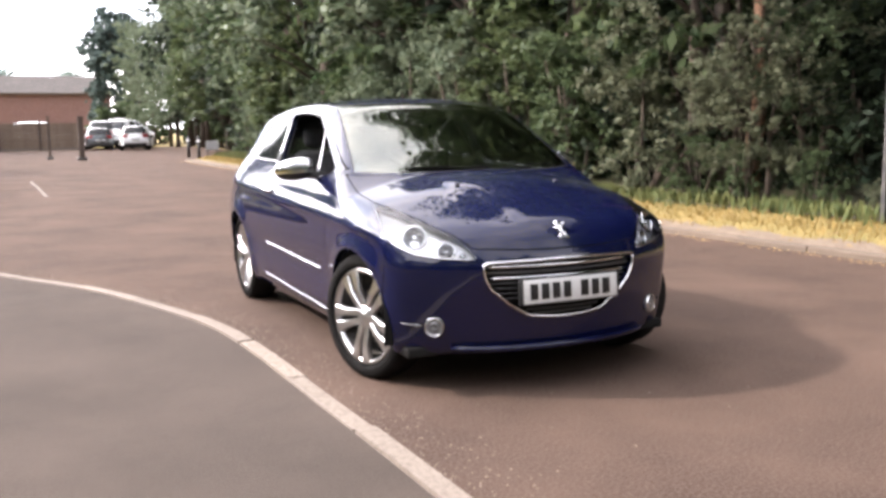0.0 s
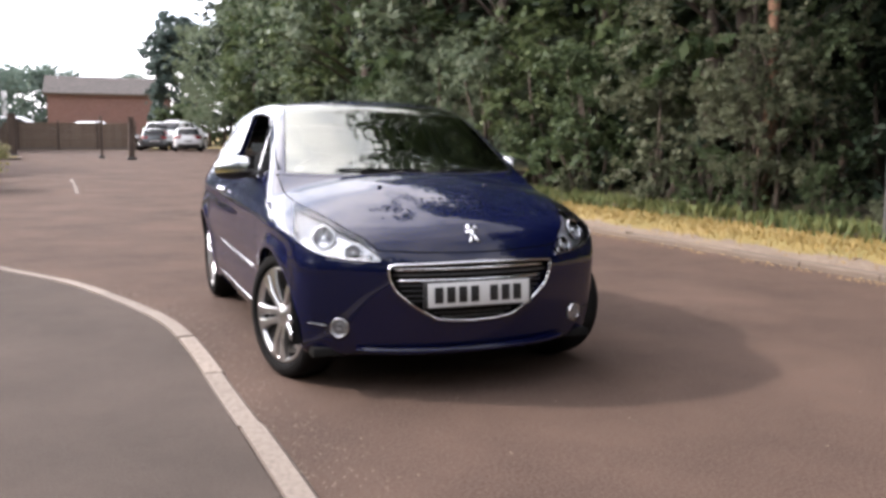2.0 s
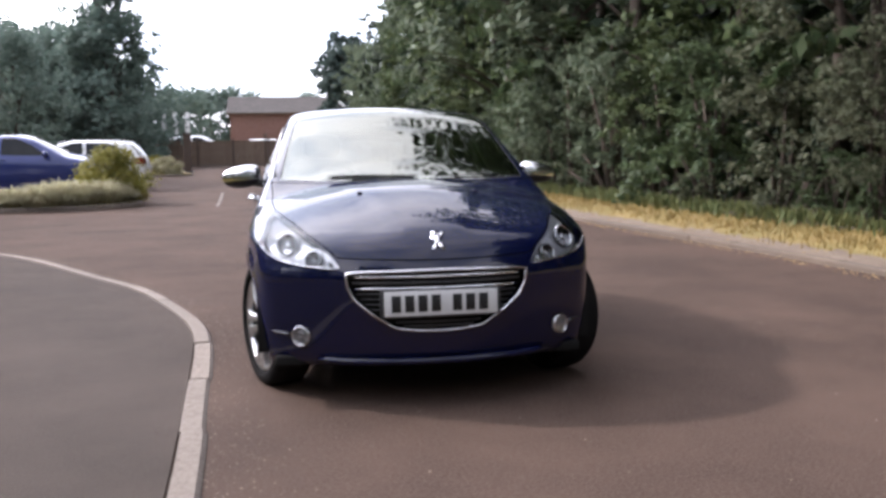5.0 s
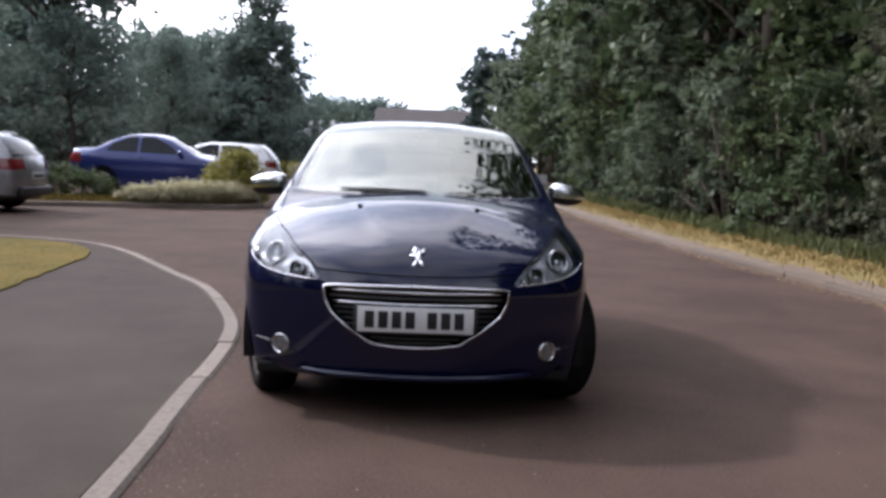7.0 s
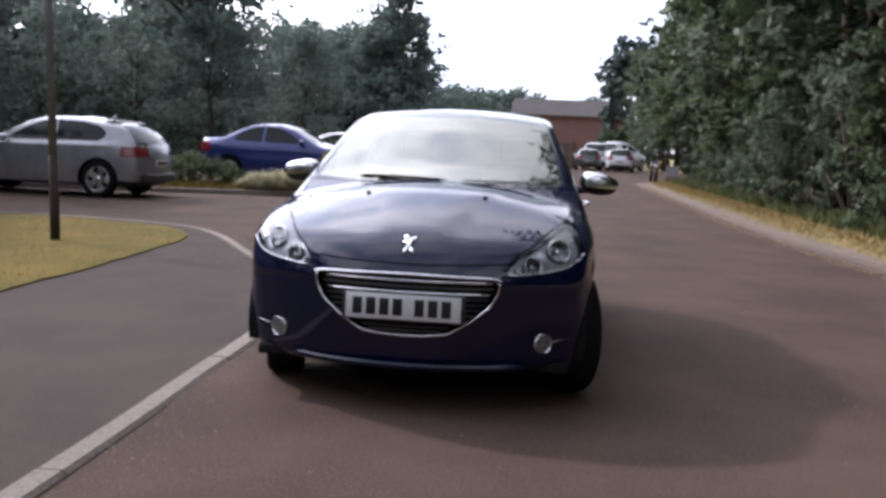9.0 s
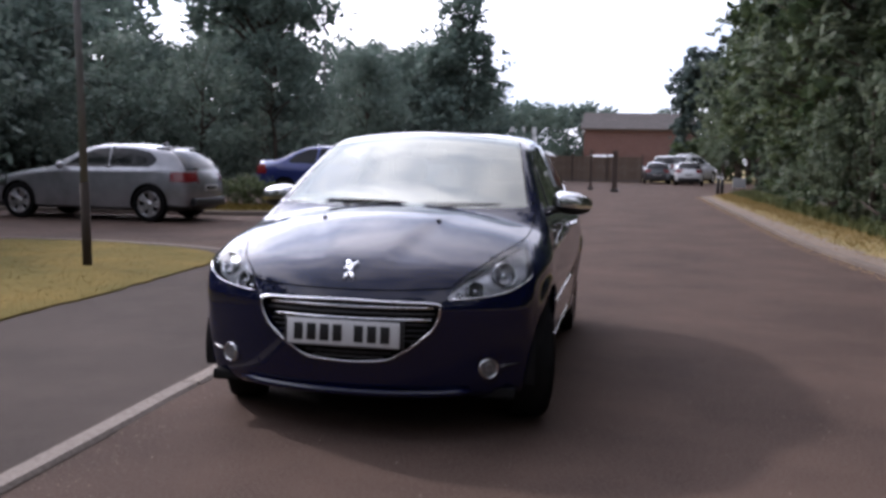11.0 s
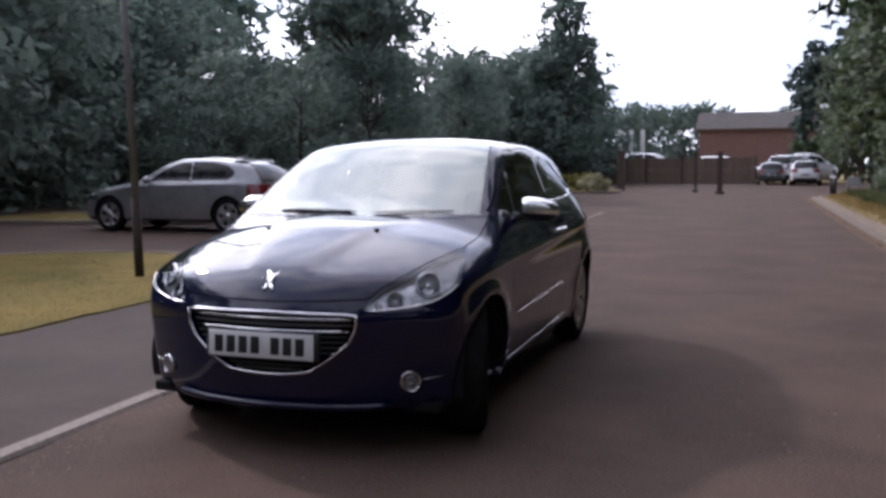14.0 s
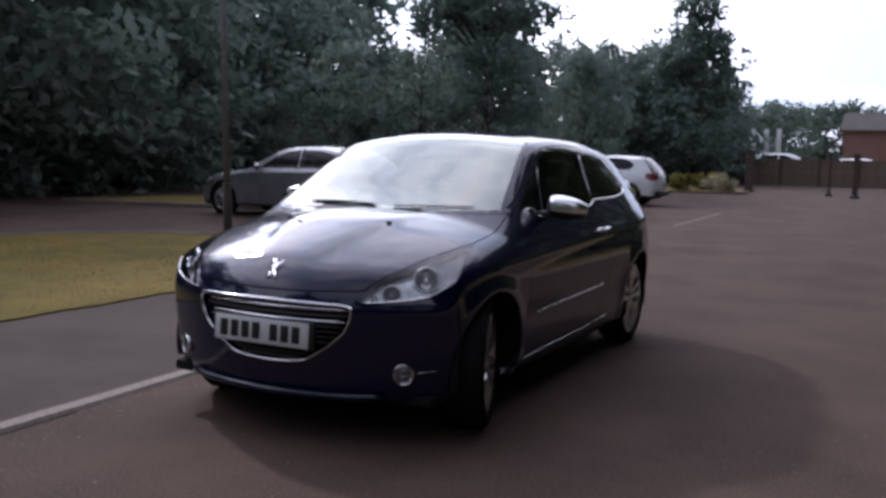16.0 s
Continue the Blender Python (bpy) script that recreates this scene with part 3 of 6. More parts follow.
def lamp_column(x, y, h, r, label, lean=0.0, head=False):
    p = empty("lamp_column", pose(x, y, 0, 0, lean, 0), label, "lamp post")
    bm = bmesh.new()
    cyl_bm(bm, (0, 0, -0.15), (0, 0, 0.95), r * 1.25, r * 1.2, 14)
    part("base_sleeve", bm, M_SLEEVE, p)
    bm = bmesh.new()
    cyl_bm(bm, (0, 0, 0.90), (0, 0, h), r, r * 0.8, 12)
    part("shaft", bm, M_COLUMN, p)
    if head:
        bm = bmesh.new()
        tube_bm(bm, [(0, 0, h - 0.05), (0.15, 0, h + 0.25), (0.55, 0, h + 0.35)], 0.04, 8)
        part("arm", bm, M_COLUMN, p)
        bm = bmesh.new()
        box_bm(bm, (0.85, 0, h + 0.34), (0.65, 0.24, 0.13), 0.04)
        part("lantern", bm, M_SIGN, p)


lamp_column(-4.72, 5.38, 4.6, 0.042, "slim dark steel column standing in the lawn", -1.5)
lamp_column(-16.4, 47.5, 9.0, 0.06, "tall street lamp in front of the woods", 0, True)

for i, (x, y) in enumerate(((-8.3, 68.0), (-7.45, 68.2), (-6.6, 68.4))):
    fl = empty("feather_flag", pose(x, y, -0.05), "tall white feather flag on a thin pole", "flag", "white flags beyond the fence")
    bm = bmesh.new()
    cyl_bm(bm, (0, 0, 0), (0, 0, 4.1), 0.03, 0.015, 8)
    part("pole", bm, M_STEEL_DARK, fl)
    bm = bmesh.new()
    box_bm(bm, (0.18, 0, 3.1), (0.34, 0.012, 1.8), 0.005)
    part("cloth", bm, M_WHITE_PLAIN, fl)

# wire fence in front of the wood
wf = new("wire_fence")
tagged(wf, "dark green wire fence with slim posts, overgrown", "fence", kind="structure")
for y in (3.15, 0.3, -2.6, -5.5):
    bm = bmesh.new()
    box_bm(bm, (5.98, y, 1.0), (0.055, 0.055, 1.75), 0.006)
    part("fence_post", bm, M_STEEL_DARK, wf, smooth=False)
for zz in (0.6, 1.1, 1.6):
    bm = bmesh.new()
    tube_bm(bm, [(5.98 + 0.01 * math.sin(y), y, zz + 0.012 * math.cos(3 * y)) for y in np.linspace(-5.5, 3.15, 11)], 0.004, 5)
    part("wire", bm, M_STEEL_DARK, wf)

# worn paint on the road
mk = sheet("road_marking", [(-1.82, 15.8), (-1.75, 15.8), (-1.80, 18.6), (-1.90, 21.8), (-1.97, 21.8), (-1.87, 18.6)], 0.004, M_PAINT_LINE)
tagged(mk, "worn white painted line on the asphalt", "road marking", kind="structure")


# ---- shape of the parked blue hatchback: length along y, front at y = 0, half-widths in x ----
HUB_F, HUB_R, HUB_Z, WHEEL_R = 0.695, 3.233, 0.303, 0.323
_centre = curve([(-0.02, 0.60), (0.03, 0.680), (0.07, 0.730), (0.108, 0.764), (0.15, 0.793), (0.20, 0.817), (0.35, 0.878), (0.50, 0.930), (0.62, 0.966), (0.80, 1.000), (0.93, 1.022)])
_screen = curve([(0.93, 1.022), (1.10, 1.100), (1.30, 1.211), (1.50, 1.321), (1.68, 1.403), (1.85, 1.435), (2.20, 1.452),
                 (2.60, 1.445), (3.00, 1.416), (3.35, 1.370), (3.60, 1.318), (3.99, 1.25)])
_crown = curve([(0.0, 0.20), (0.5, 0.17), (0.95, 0.17), (1.2, 0.14), (1.75, 0.125), (2.6, 0.11), (3.6, 0.16)])
_plan = curve([(0.20, 0.780), (0.40, 0.828), (0.60, 0.856), (0.80, 0.866), (1.20, 0.862), (2.0, 0.868), (2.8, 0.874), (3.2, 0.878), (3.45, 0.858), (3.75, 0.80), (3.95, 0.69)])
_side = curve([(0.14, -0.080), (0.20, -0.055), (0.30, -0.032), (0.42, -0.017), (0.52, -0.008), (0.62, 0.0), (0.72, -0.006), (0.80, -0.020),
               (0.90, -0.050), (0.98, -0.086), (1.06, -0.124), (1.20, -0.185), (1.34, -0.245), (1.48, -0.315)])
_nose = curve([(0.14, 0.125), (0.18, 0.085), (0.23, 0.062), (0.30, 0.050), (0.36, 0.041), (0.42, 0.032), (0.53, 0.019), (0.60, 0.016), (0.66, 0.032), (0.75, 0.075), (0.90, 0.2)])
_tail = curve([(0.16, 3.80), (0.30, 3.86), (0.50, 3.90), (0.75, 3.885), (0.95, 3.82), (1.15, 3.68), (1.33, 3.54), (1.45, 3.45)])


def smax(a, b, k):
    h = np.clip(0.5 + 0.5 * (a - b) / k, 0, 1)
    return b * (1 - h) + a * h + k * h * (1 - h)


def half_width(y, z):
    flare = 0.014 * np.exp(-((np.hypot(y - HUB_F, z - HUB_Z) - 0.36) / 0.05) ** 2) + 0.014 * np.exp(-((np.hypot(y - HUB_R, z - HUB_Z) - 0.36) / 0.05) ** 2)
    lower = -0.012 * np.exp(-((z - 0.47) / 0.07) ** 2) * (1 / (1 + np.exp(-(y - 1.15) / 0.05))) * (1 / (1 + np.exp((y - 2.8) / 0.05)))
    crease = 0.010 * np.exp(-((z - (0.78 + 0.035 * (y - 1.0))) / 0.035) ** 2)
    # the cabin draws in towards the tail
    taper = -0.055 * np.clip((y - 2.3) / 1.2, 0, 1) ** 1.5 * np.clip((z - 0.92) / 0.35, 0, 1)
    return _plan(y) + _side(z) + flare + lower + crease + taper


def top(x, y):
    z = np.where(y < 0.93, _centre(y), _screen(y)) - _crown(y) * x * x - 0.05 * x ** 4
    # the raised middle of the bonnet, which widens towards the screen
    edge = 0.14 + 0.30 * (y - 0.1)
    raised = 0.011 / (1 + np.exp((np.abs(x) - edge) / 0.024)) / (1 + np.exp((y - 0.80) / 0.05)) / (1 + np.exp((0.15 - y) / 0.02))
    return z + raised


def front(x, z):
    return _nose(z) + 0.40 * x * x + 0.04 * x ** 4


def rear(x, z):
    return _tail(z) - 0.16 * x * x - 0.12 * x ** 4


def shell(x, y, z):
    """Below nought inside the body, above it outside."""
    x = np.abs(x)
    v = smax(x - half_width(y, z), z - top(x, y), 0.055)
    v = smax(v, front(x, z) - y, 0.045)
    v = smax(v, y - rear(x, z), 0.09)
    return smax(v, 0.165 - z, 0.03)


# ---- a body shell, cut into its panels ----
def shell_half(fn, hub_f, hub_r, z0, step, steps_round, tail_turn=115):
    """Half (x >= 0) of a closed body as a grid: planes that swing round the front hub line, move along the body and swing round the rear one."""
    planes = [(hub_f, a) for a in np.radians(np.linspace(128, 0, max(14, int(0.9 / step)), endpoint=False))]
    planes += [(y, 0.0) for y in np.arange(hub_f, hub_r, step)]
    planes += [(hub_r, -a) for a in np.radians(np.linspace(0, tail_turn, max(12, int(0.7 / step))))]
    th = np.linspace(0, np.pi / 2, steps_round)
    Y0 = np.array([p[0] for p in planes])[:, None]
    A = np.array([p[1] for p in planes])[:, None]
    dx, dy, dz = np.cos(th)[None] + 0 * A, -np.sin(th)[None] * np.sin(A), np.sin(th)[None] * np.cos(A)

    def root(dx, dy, dz, y0):
        lo, hi = np.zeros_like(dx), np.full_like(dx, 2.4)
        for _ in range(34):
            mid = (lo + hi) / 2
            inside = fn(mid * dx, y0 + mid * dy, z0 + mid * dz) < 0
            lo, hi = np.where(inside, mid, lo), np.where(inside, hi, mid)
        return np.stack([lo * dx, y0 + lo * dy, z0 + lo * dz], -1)

    grid = root(dx, dy, dz, Y0 + 0 * dx)
    bm = bmesh.new()
    V = [[bm.verts.new(c) for c in row] for row in grid]
    for i in range(len(V) - 1):
        for j in range(steps_round - 1):
            q = (V[i][j], V[i][j + 1], V[i + 1][j + 1], V[i + 1][j])
            bm.faces.new(q)
    # the sills, below the hub line
    ys = np.arange(hub_f, hub_r, step)
    tl = np.radians(np.linspace(-42, 0, max(6, steps_round // 6)))
    g2 = root(np.cos(tl)[None] + 0 * ys[:, None], 0 * tl[None] + 0 * ys[:, None], np.sin(tl)[None] + 0 * ys[:, None], ys[:, None] + 0 * tl[None])
    V = [[bm.verts.new(c) for c in row] for row in g2]
    for i in range(len(V) - 1):
        for j in range(len(tl) - 1):
            bm.faces.new((V[i][j], V[i][j + 1], V[i + 1][j + 1], V[i + 1][j]))
    bmesh.ops.remove_doubles(bm, verts=bm.verts[:], dist=1e-5)
    bmesh.ops.recalc_face_normals(bm, faces=bm.faces[:])
    return bm


def fcut(bm, fn, where=None):
    """Cuts the faces of bm along fn = 0."""
    bm.verts.ensure_lookup_table()
    bm.verts.index_update()
    co = np.array([v.co for v in bm.verts])
    val = fn(co[:, 0], co[:, 1], co[:, 2])
    val = np.where(np.abs(val) < 1e-6, 1e-6, val)
    ok = np.ones(len(co), bool) if where is None else where(co[:, 0], co[:, 1], co[:, 2])
    cross = []
    for e in bm.edges:
        a, b = e.verts[0].index, e.verts[1].index
        if val[a] * val[b] < 0 and (ok[a] or ok[b]):
            cross.append((e, e.verts[0], val[a] / (val[a] - val[b])))
    fresh, faces = set(), set()
    for e, v, t in cross:
        faces.update(e.link_faces)
        _, nv = bmesh.utils.edge_split(e, v, min(max(t, 0.01), 0.99))
        fresh.add(nv)
    for f in list(faces):
        vs = [v for v in f.verts if v in fresh]
        if len(vs) == 2:
            try:
                bmesh.utils.face_split(f, vs[0], vs[1])
            except ValueError:
                pass


def poly_sd(px, py, pts, r=0.0):
    """Signed distance to a polygon in a plane (below nought inside), with corners rounded by r."""
    d = np.full(np.shape(px), 1e9)
    s = np.ones(np.shape(px))
    n = len(pts)
    for i in range(n):
        ax, ay = pts[i]
        bx, by = pts[i - 1]
        ex, ey, wx, wy = bx - ax, by - ay, px - ax, py - ay
        h = np.clip((wx * ex + wy * ey) / (ex * ex + ey * ey), 0, 1)
        d = np.minimum(d, np.hypot(wx - ex * h, wy - ey * h))
        c1, c2, c3 = py >= ay, py < by, ex * wy > ey * wx
        s = np.where((c1 & c2 & c3) | (~c1 & ~c2 & ~c3), -s, s)
    return s * d - r


def take(bm, region, names, offset=0.0, sides=(1, -1)):
    """A new bmesh with the faces of the named regions, for the given sides; offset moves it along its normals."""
    out = bmesh.new()
    for sd in sides:
        seen = {}
        for f in bm.faces:
            if region[f.index] in names:
                vs = []
                for v in f.verts:
                    if v.index not in seen:
                        c = v.co + v.normal * offset
                        seen[v.index] = out.verts.new((c.x * sd, c.y, c.z))
                    vs.append(seen[v.index])
                try:
                    out.faces.new(vs if sd > 0 else vs[::-1])
                except ValueError:
                    pass
    if len(sides) == 2:
        bmesh.ops.remove_doubles(out, verts=[v for v in out.verts if abs(v.co.x) < 1e-4], dist=1e-4)
    return out


def thicken(bm, depth):
    """Turns the open edges of bm inwards by depth, so that a panel has a thickness."""
    rim = [e for e in bm.edges if len(e.link_faces) == 1]
    bm.normal_update()
    n = {v: v.normal.copy() for e in rim for v in e.verts}
    r = bmesh.ops.extrude_edge_only(bm, edges=rim)
    old = {tuple(v.co): v for v in n}
    for v in (g for g in r["geom"] if isinstance(g, bmesh.types.BMVert)):
        o = old.get(tuple(v.co))
        if o is not None:
            v.co = v.co - n[o] * depth
    for e in rim:
        if e.is_valid:
            e.smooth = False
    return bm


def lathe(profile, seg, axis_x=True):
    """A turned body: profile of (radius, along) pairs, about the x axis."""
    bm = bmesh.new()
    rings = []
    for r, a in profile:
        rings.append([bm.verts.new((a, r * math.cos(2 * math.pi * k / seg), r * math.sin(2 * math.pi * k / seg))) for k in range(seg)])
    for i in range(len(rings) - 1):
        for k in range(seg):
            bm.faces.new((rings[i][k], rings[i][(k + 1) % seg], rings[i + 1][(k + 1) % seg], rings[i + 1][k]))
    bmesh.ops.recalc_face_normals(bm, faces=bm.faces[:])
    return bm


def wheel(parent, m, r=0.308, width=0.20, rim=0.205, twin=5, seg=48):
    """A wheel whose outer face looks along its own +x: tyre, rim with twin spokes, hub cap, brake disc."""
    w = put("wheel", None, parent, m=m)
    w.empty_display_size = 0.1
    h = width / 2
    part("tyre", lathe([(rim + 0.004, h * 0.72), (rim + 0.02, h * 0.96), (r - 0.045, h), (r - 0.015, h * 0.90), (r - 0.003, h * 0.74), (r, h * 0.4), (r, -h * 0.4), (r - 0.003, -h * 0.74),
                        (r - 0.02, -h * 0.95), (rim + 0.02, -h * 0.96), (rim, -h * 0.7)], seg), M_TYRE, w)
    rimpart = part("rim", lathe([(rim + 0.006, h * 0.74), (rim + 0.010, h * 0.84), (rim - 0.004, h * 0.86), (rim - 0.014, h * 0.78), (rim - 0.020, h * 0.62)], seg), M_ALLOY, w, "bright silver alloy rim")
    part("barrel", lathe([(rim - 0.020, h * 0.62), (rim - 0.024, h * 0.3), (rim - 0.028, -h * 0.5), (rim - 0.05, -h * 0.55), (0.04, -h * 0.5)], seg), M_BARREL, rimpart)
    part("brake_disc", lathe([(0.03, -0.005), (rim * 0.66, -0.005), (rim * 0.66, -0.02), (0.03, -0.02)], 32), M_STEEL_DARK, w)
    bm = bmesh.new()
    for k in range(twin):
        for s in (-1, 1):
            a0 = 2 * math.pi * k / twin + s * 0.44
            a1 = 2 * math.pi * k / twin + s * 0.185
            p0 = Vector((h * 0.66, 0.046 * math.sin(a0), 0.046 * math.cos(a0)))
            p1 = Vector((h * 0.80, (rim - 0.008) * math.sin(a1), (rim - 0.008) * math.cos(a1)))
            d = (p1 - p0).normalized()
            u = Vector((1, 0, 0)).cross(d).normalized()
            q = [bm.verts.new(p + o) for p, wd in ((p0, 0.017), (p0.lerp(p1, 0.55) + Vector((0.010, 0, 0)), 0.019), (p1, 0.034)) for o in
                 (u * wd - Vector((0.022, 0, 0)), u * wd, u * wd * 0.7 + Vector((0.007, 0, 0)), -u * wd * 0.7 + Vector((0.007, 0, 0)), -u * wd, -u * wd - Vector((0.022, 0, 0)))]
            for i in (0, 6):
                for j in range(5):
                    bm.faces.new((q[i + j], q[i + j + 1], q[i + j + 7], q[i + j + 6]))
    bmesh.ops.recalc_face_normals(bm, faces=bm.faces[:])
    part("spokes", bm, M_ALLOY, w, smooth=False)
    part("hub_cap", lathe([(0.066, h * 0.52), (0.064, h * 0.68), (0.05, h * 0.78), (0.030, h * 0.80), (0.028, h * 0.83), (0.001, h * 0.84)], 24), M_ALLOY, w)
    return w


# ---- the parked blue hatchback ----
def skin_x(y, z):
    """The half-width at which the skin lies, at a place along the car and a height."""
    lo, hi = 0.2, 1.0
    for _ in range(30):
        mid = (lo + hi) / 2
        lo, hi = (mid, hi) if shell(np.array(mid), np.array(y), np.array(z)) < 0 else (lo, mid)
    return lo


def blue_hatchback():
    car = empty("hatchback_car", pose(0, 0, 0.02), "dark blue metallic three-door hatchback parked on the road, driver's window open", "car")
    bm = shell_half(shell, HUB_F, HUB_R, 0.32, 0.022, 84)
    lamp_top = curve([(0.09, 0.43), (0.113, 0.455), (0.18, 0.520), (0.265, 0.583), (0.42, 0.645), (0.55, 0.695), (0.70, 0.735), (0.80, 0.75)])
    lamp_low = curve([(0.09, 0.634), (0.113, 0.638), (0.185, 0.650), (0.25, 0.670), (0.29, 0.693), (0.365, 0.735), (0.48, 0.800), (0.62, 0.853), (0.70, 0.876), (0.80, 0.90)])
    DOOR_GLASS = [(1.215, 1.025), (1.42, 0.985), (2.34, 1.012), (2.385, 1.043), (2.465, 1.330), (2.43, 1.352), (2.15, 1.356), (1.86, 1.332)]
    REAR_GLASS = [(2.45, 1.043), (2.535, 1.347), (2.72, 1.330), (2.95, 1.297), (3.10, 1.227), (3.22, 1.133), (3.20, 1.072), (2.95, 1.048)]
    DOOR = [(1.125, 0.320), (1.16, 0.262), (2.36, 0.262), (2.53, 0.460), (2.535, 0.950), (2.515, 1.375), (2.3, 1.381), (1.86, 1.362), (1.62, 1.274), (1.14, 1.034)]
    GRILLE = [(-0.428, 0.622), (-0.418, 0.555), (-0.390, 0.497), (-0.305, 0.425), (-0.200, 0.360), (-0.10, 0.349), (0.0, 0.346), (0.10, 0.349), (0.200, 0.360), (0.305, 0.425), (0.390, 0.497), (0.418, 0.555), (0.428, 0.622), (0.0, 0.632)]
    bonnet_edge = curve([(0.0, 0.40), (0.09, 0.43), (0.113, 0.451), (0.18, 0.516), (0.265, 0.579), (0.42, 0.641), (0.55, 0.691), (0.70, 0.729), (0.90, 0.738), (1.2, 0.738)])
    arch_f = lambda x, y, z: np.hypot(y - HUB_F, z - HUB_Z) - 0.350
    arch_r = lambda x, y, z: np.hypot(y - HUB_R, z - HUB_Z) - 0.345
    lamp = lambda x, y, z: np.maximum.reduce([lamp_top(y) - x, lamp_low(y) - z, y - 0.72, 0.105 - y])
    dglass = lambda x, y, z: np.maximum(poly_sd(y, z, DOOR_GLASS), 0.3 - x)
    rglass = lambda x, y, z: np.maximum(poly_sd(y, z, REAR_GLASS), 0.3 - x)
    door = lambda x, y, z: np.maximum(poly_sd(y, z, DOOR), 0.35 - x)
    grille = lambda x, y, z: np.maximum(poly_sd(x, z, GRILLE), y - 0.3)
    screen = lambda x, y, z: np.maximum.reduce([0.895 + 0.44 * x * x - y, y - 1.70 - 0.34 * x * x, x - (0.688 - 0.205 * (y - 1.09))])
    bonnet = lambda x, y, z: np.maximum.reduce([0.672 + 0.06 * x * x - z, x - bonnet_edge(y), y - 0.865 - 0.44 * x * x])
    bumper = lambda x, y, z: np.maximum(y - 0.372 + 0.10 * (z - 0.5), z - 0.80)
    backlight = lambda x, y, z: np.maximum.reduce([3.50 - y + 0.2 * x * x, x - 0.52 + 0.1 * (1.4 - z), 1.00 - z])
    upper = lambda x, y, z: z > 0.9
    fcut(bm, arch_f)
    fcut(bm, arch_r)
    near = lambda x, y, z: y < 1.3
    for fn, w in ((lamp, near), (grille, lambda x, y, z: y < 0.3), (screen, upper), (lambda x, y, z: screen(x, y, z) - 0.009, upper), (bonnet, near),
                  (lambda x, y, z: bonnet(x, y, z) + 0.006, near), (bumper, near), (lambda x, y, z: bumper(x, y, z) + 0.005, near), (dglass, upper), (lambda x, y, z: dglass(x, y, z) - 0.012, upper),
                  (rglass, upper), (lambda x, y, z: rglass(x, y, z) - 0.012, upper), (door, lambda x, y, z: (y > 1) & (y < 2.9)), (lambda x, y, z: door(x, y, z) + 0.006, lambda x, y, z: (y > 1) & (y < 2.9)),
                  (backlight, lambda x, y, z: y > 3.2)):
        fcut(bm, fn, w)
    bm.faces.ensure_lookup_table()
    bm.faces.index_update()
    bm.verts.index_update()
    bm.normal_update()
    c = np.array([f.calc_center_median() for f in bm.faces])
    x, y, z = c[:, 0], c[:, 1], c[:, 2]
    region = np.full(len(c), "body", dtype=object)
    region[door(x, y, z) < 0] = "gap"
    region[door(x, y, z) < -0.006] = "door"
    region[(z > 1.352) & (screen(x, y, z) > 0.0) & (door(x, y, z) > 0) & (y > 1.6) & (y < 3.5)] = "roof"
    region[bumper(x, y, z) < 0] = "gap"
    region[bumper(x, y, z) < -0.005] = "bumper"
    region[bonnet(x, y, z) < 0] = "gap"
    region[bonnet(x, y, z) < -0.006] = "bonnet"
    s = screen(x, y, z)
    region[(s < 0.009) & (y < 1.9) & (z > 0.9)] = "screen_seal"
    region[(s < 0) & (z > 0.9)] = "screen"
    region[(dglass(x, y, z) < 0.012) | (rglass(x, y, z) < 0.012)] = "window_seal"
    region[dglass(x, y, z) < 0] = "door_glass"
    region[rglass(x, y, z) < 0] = "rear_glass"
    region[backlight(x, y, z) < 0] = "backlight"
    region[(lamp(x, y, z) < 0) & (y < 1)] = "lamp"
    region[(grille(x, y, z) < 0)] = "hole"
    region[((arch_f(x, y, z) < 0) | (arch_r(x, y, z) < 0)) & (x > 0.42)] = "hole"

    body = part("body", thicken(take(bm, region, {"body"}), 0.03), M_BLUE, car)
    part("bonnet", thicken(take(bm, region, {"bonnet"}), 0.02), M_BLUE, car)
    bumper_ob = part("front_bumper", thicken(take(bm, region, {"bumper"}), 0.03), M_BLUE, car)
    part("roof", take(bm, region, {"roof"}), M_BLUE, car)
    part("panel_gap", take(bm, region, {"gap"}, -0.006), M_UNDER, car)
    part("windscreen", take(bm, region, {"screen"}), M_GLASS, car, "clear windscreen reflecting sky and trees")
    part("windscreen_seal", take(bm, region, {"screen_seal"}), M_BLACK, car)
    part("tailgate_window", take(bm, region, {"backlight"}), M_SIDE_GLASS, car)
    for sd in (1, -1):
        d = part("door", thicken(take(bm, region, {"door"}, sides=(sd,)), 0.03), M_BLUE, car)
        part("rear_side_window", take(bm, region, {"rear_glass"}, sides=(sd,)), M_SIDE_GLASS, car)
        part("window_seal", take(bm, region, {"window_seal"}, 0.001, sides=(sd,)), M_GLOSS_BLACK, car)
        if sd > 0:
            part("door_window", take(bm, region, {"door_glass"}, sides=(sd,)), M_SIDE_GLASS, d)
        # bright strip along the waist, round the rear pane and down the pillar
        for strip in ([(1.42, 0.978), (1.8, 0.990), (2.34, 1.004), (2.46, 1.036), (2.95, 1.042), (3.18, 1.062), (3.24, 1.10), (3.235, 1.138), (3.11, 1.234), (2.96, 1.306)], [(2.425, 1.05), (2.49, 1.325)]):
            pts = []
            for (ya, za), (yb, zb) in zip(strip, strip[1:]):
                pts += [(ya + (yb - ya) * k / 5, za + (zb - za) * k / 5) for k in range(5)]
            pts.append(strip[-1])
            b = bmesh.new()
            tube_bm(b, [(sd * (skin_x(yy, zz) + 0.001), yy, zz) for yy, zz in pts], [0.002] + [0.0055] * (len(pts) - 2) + [0.002], 6)
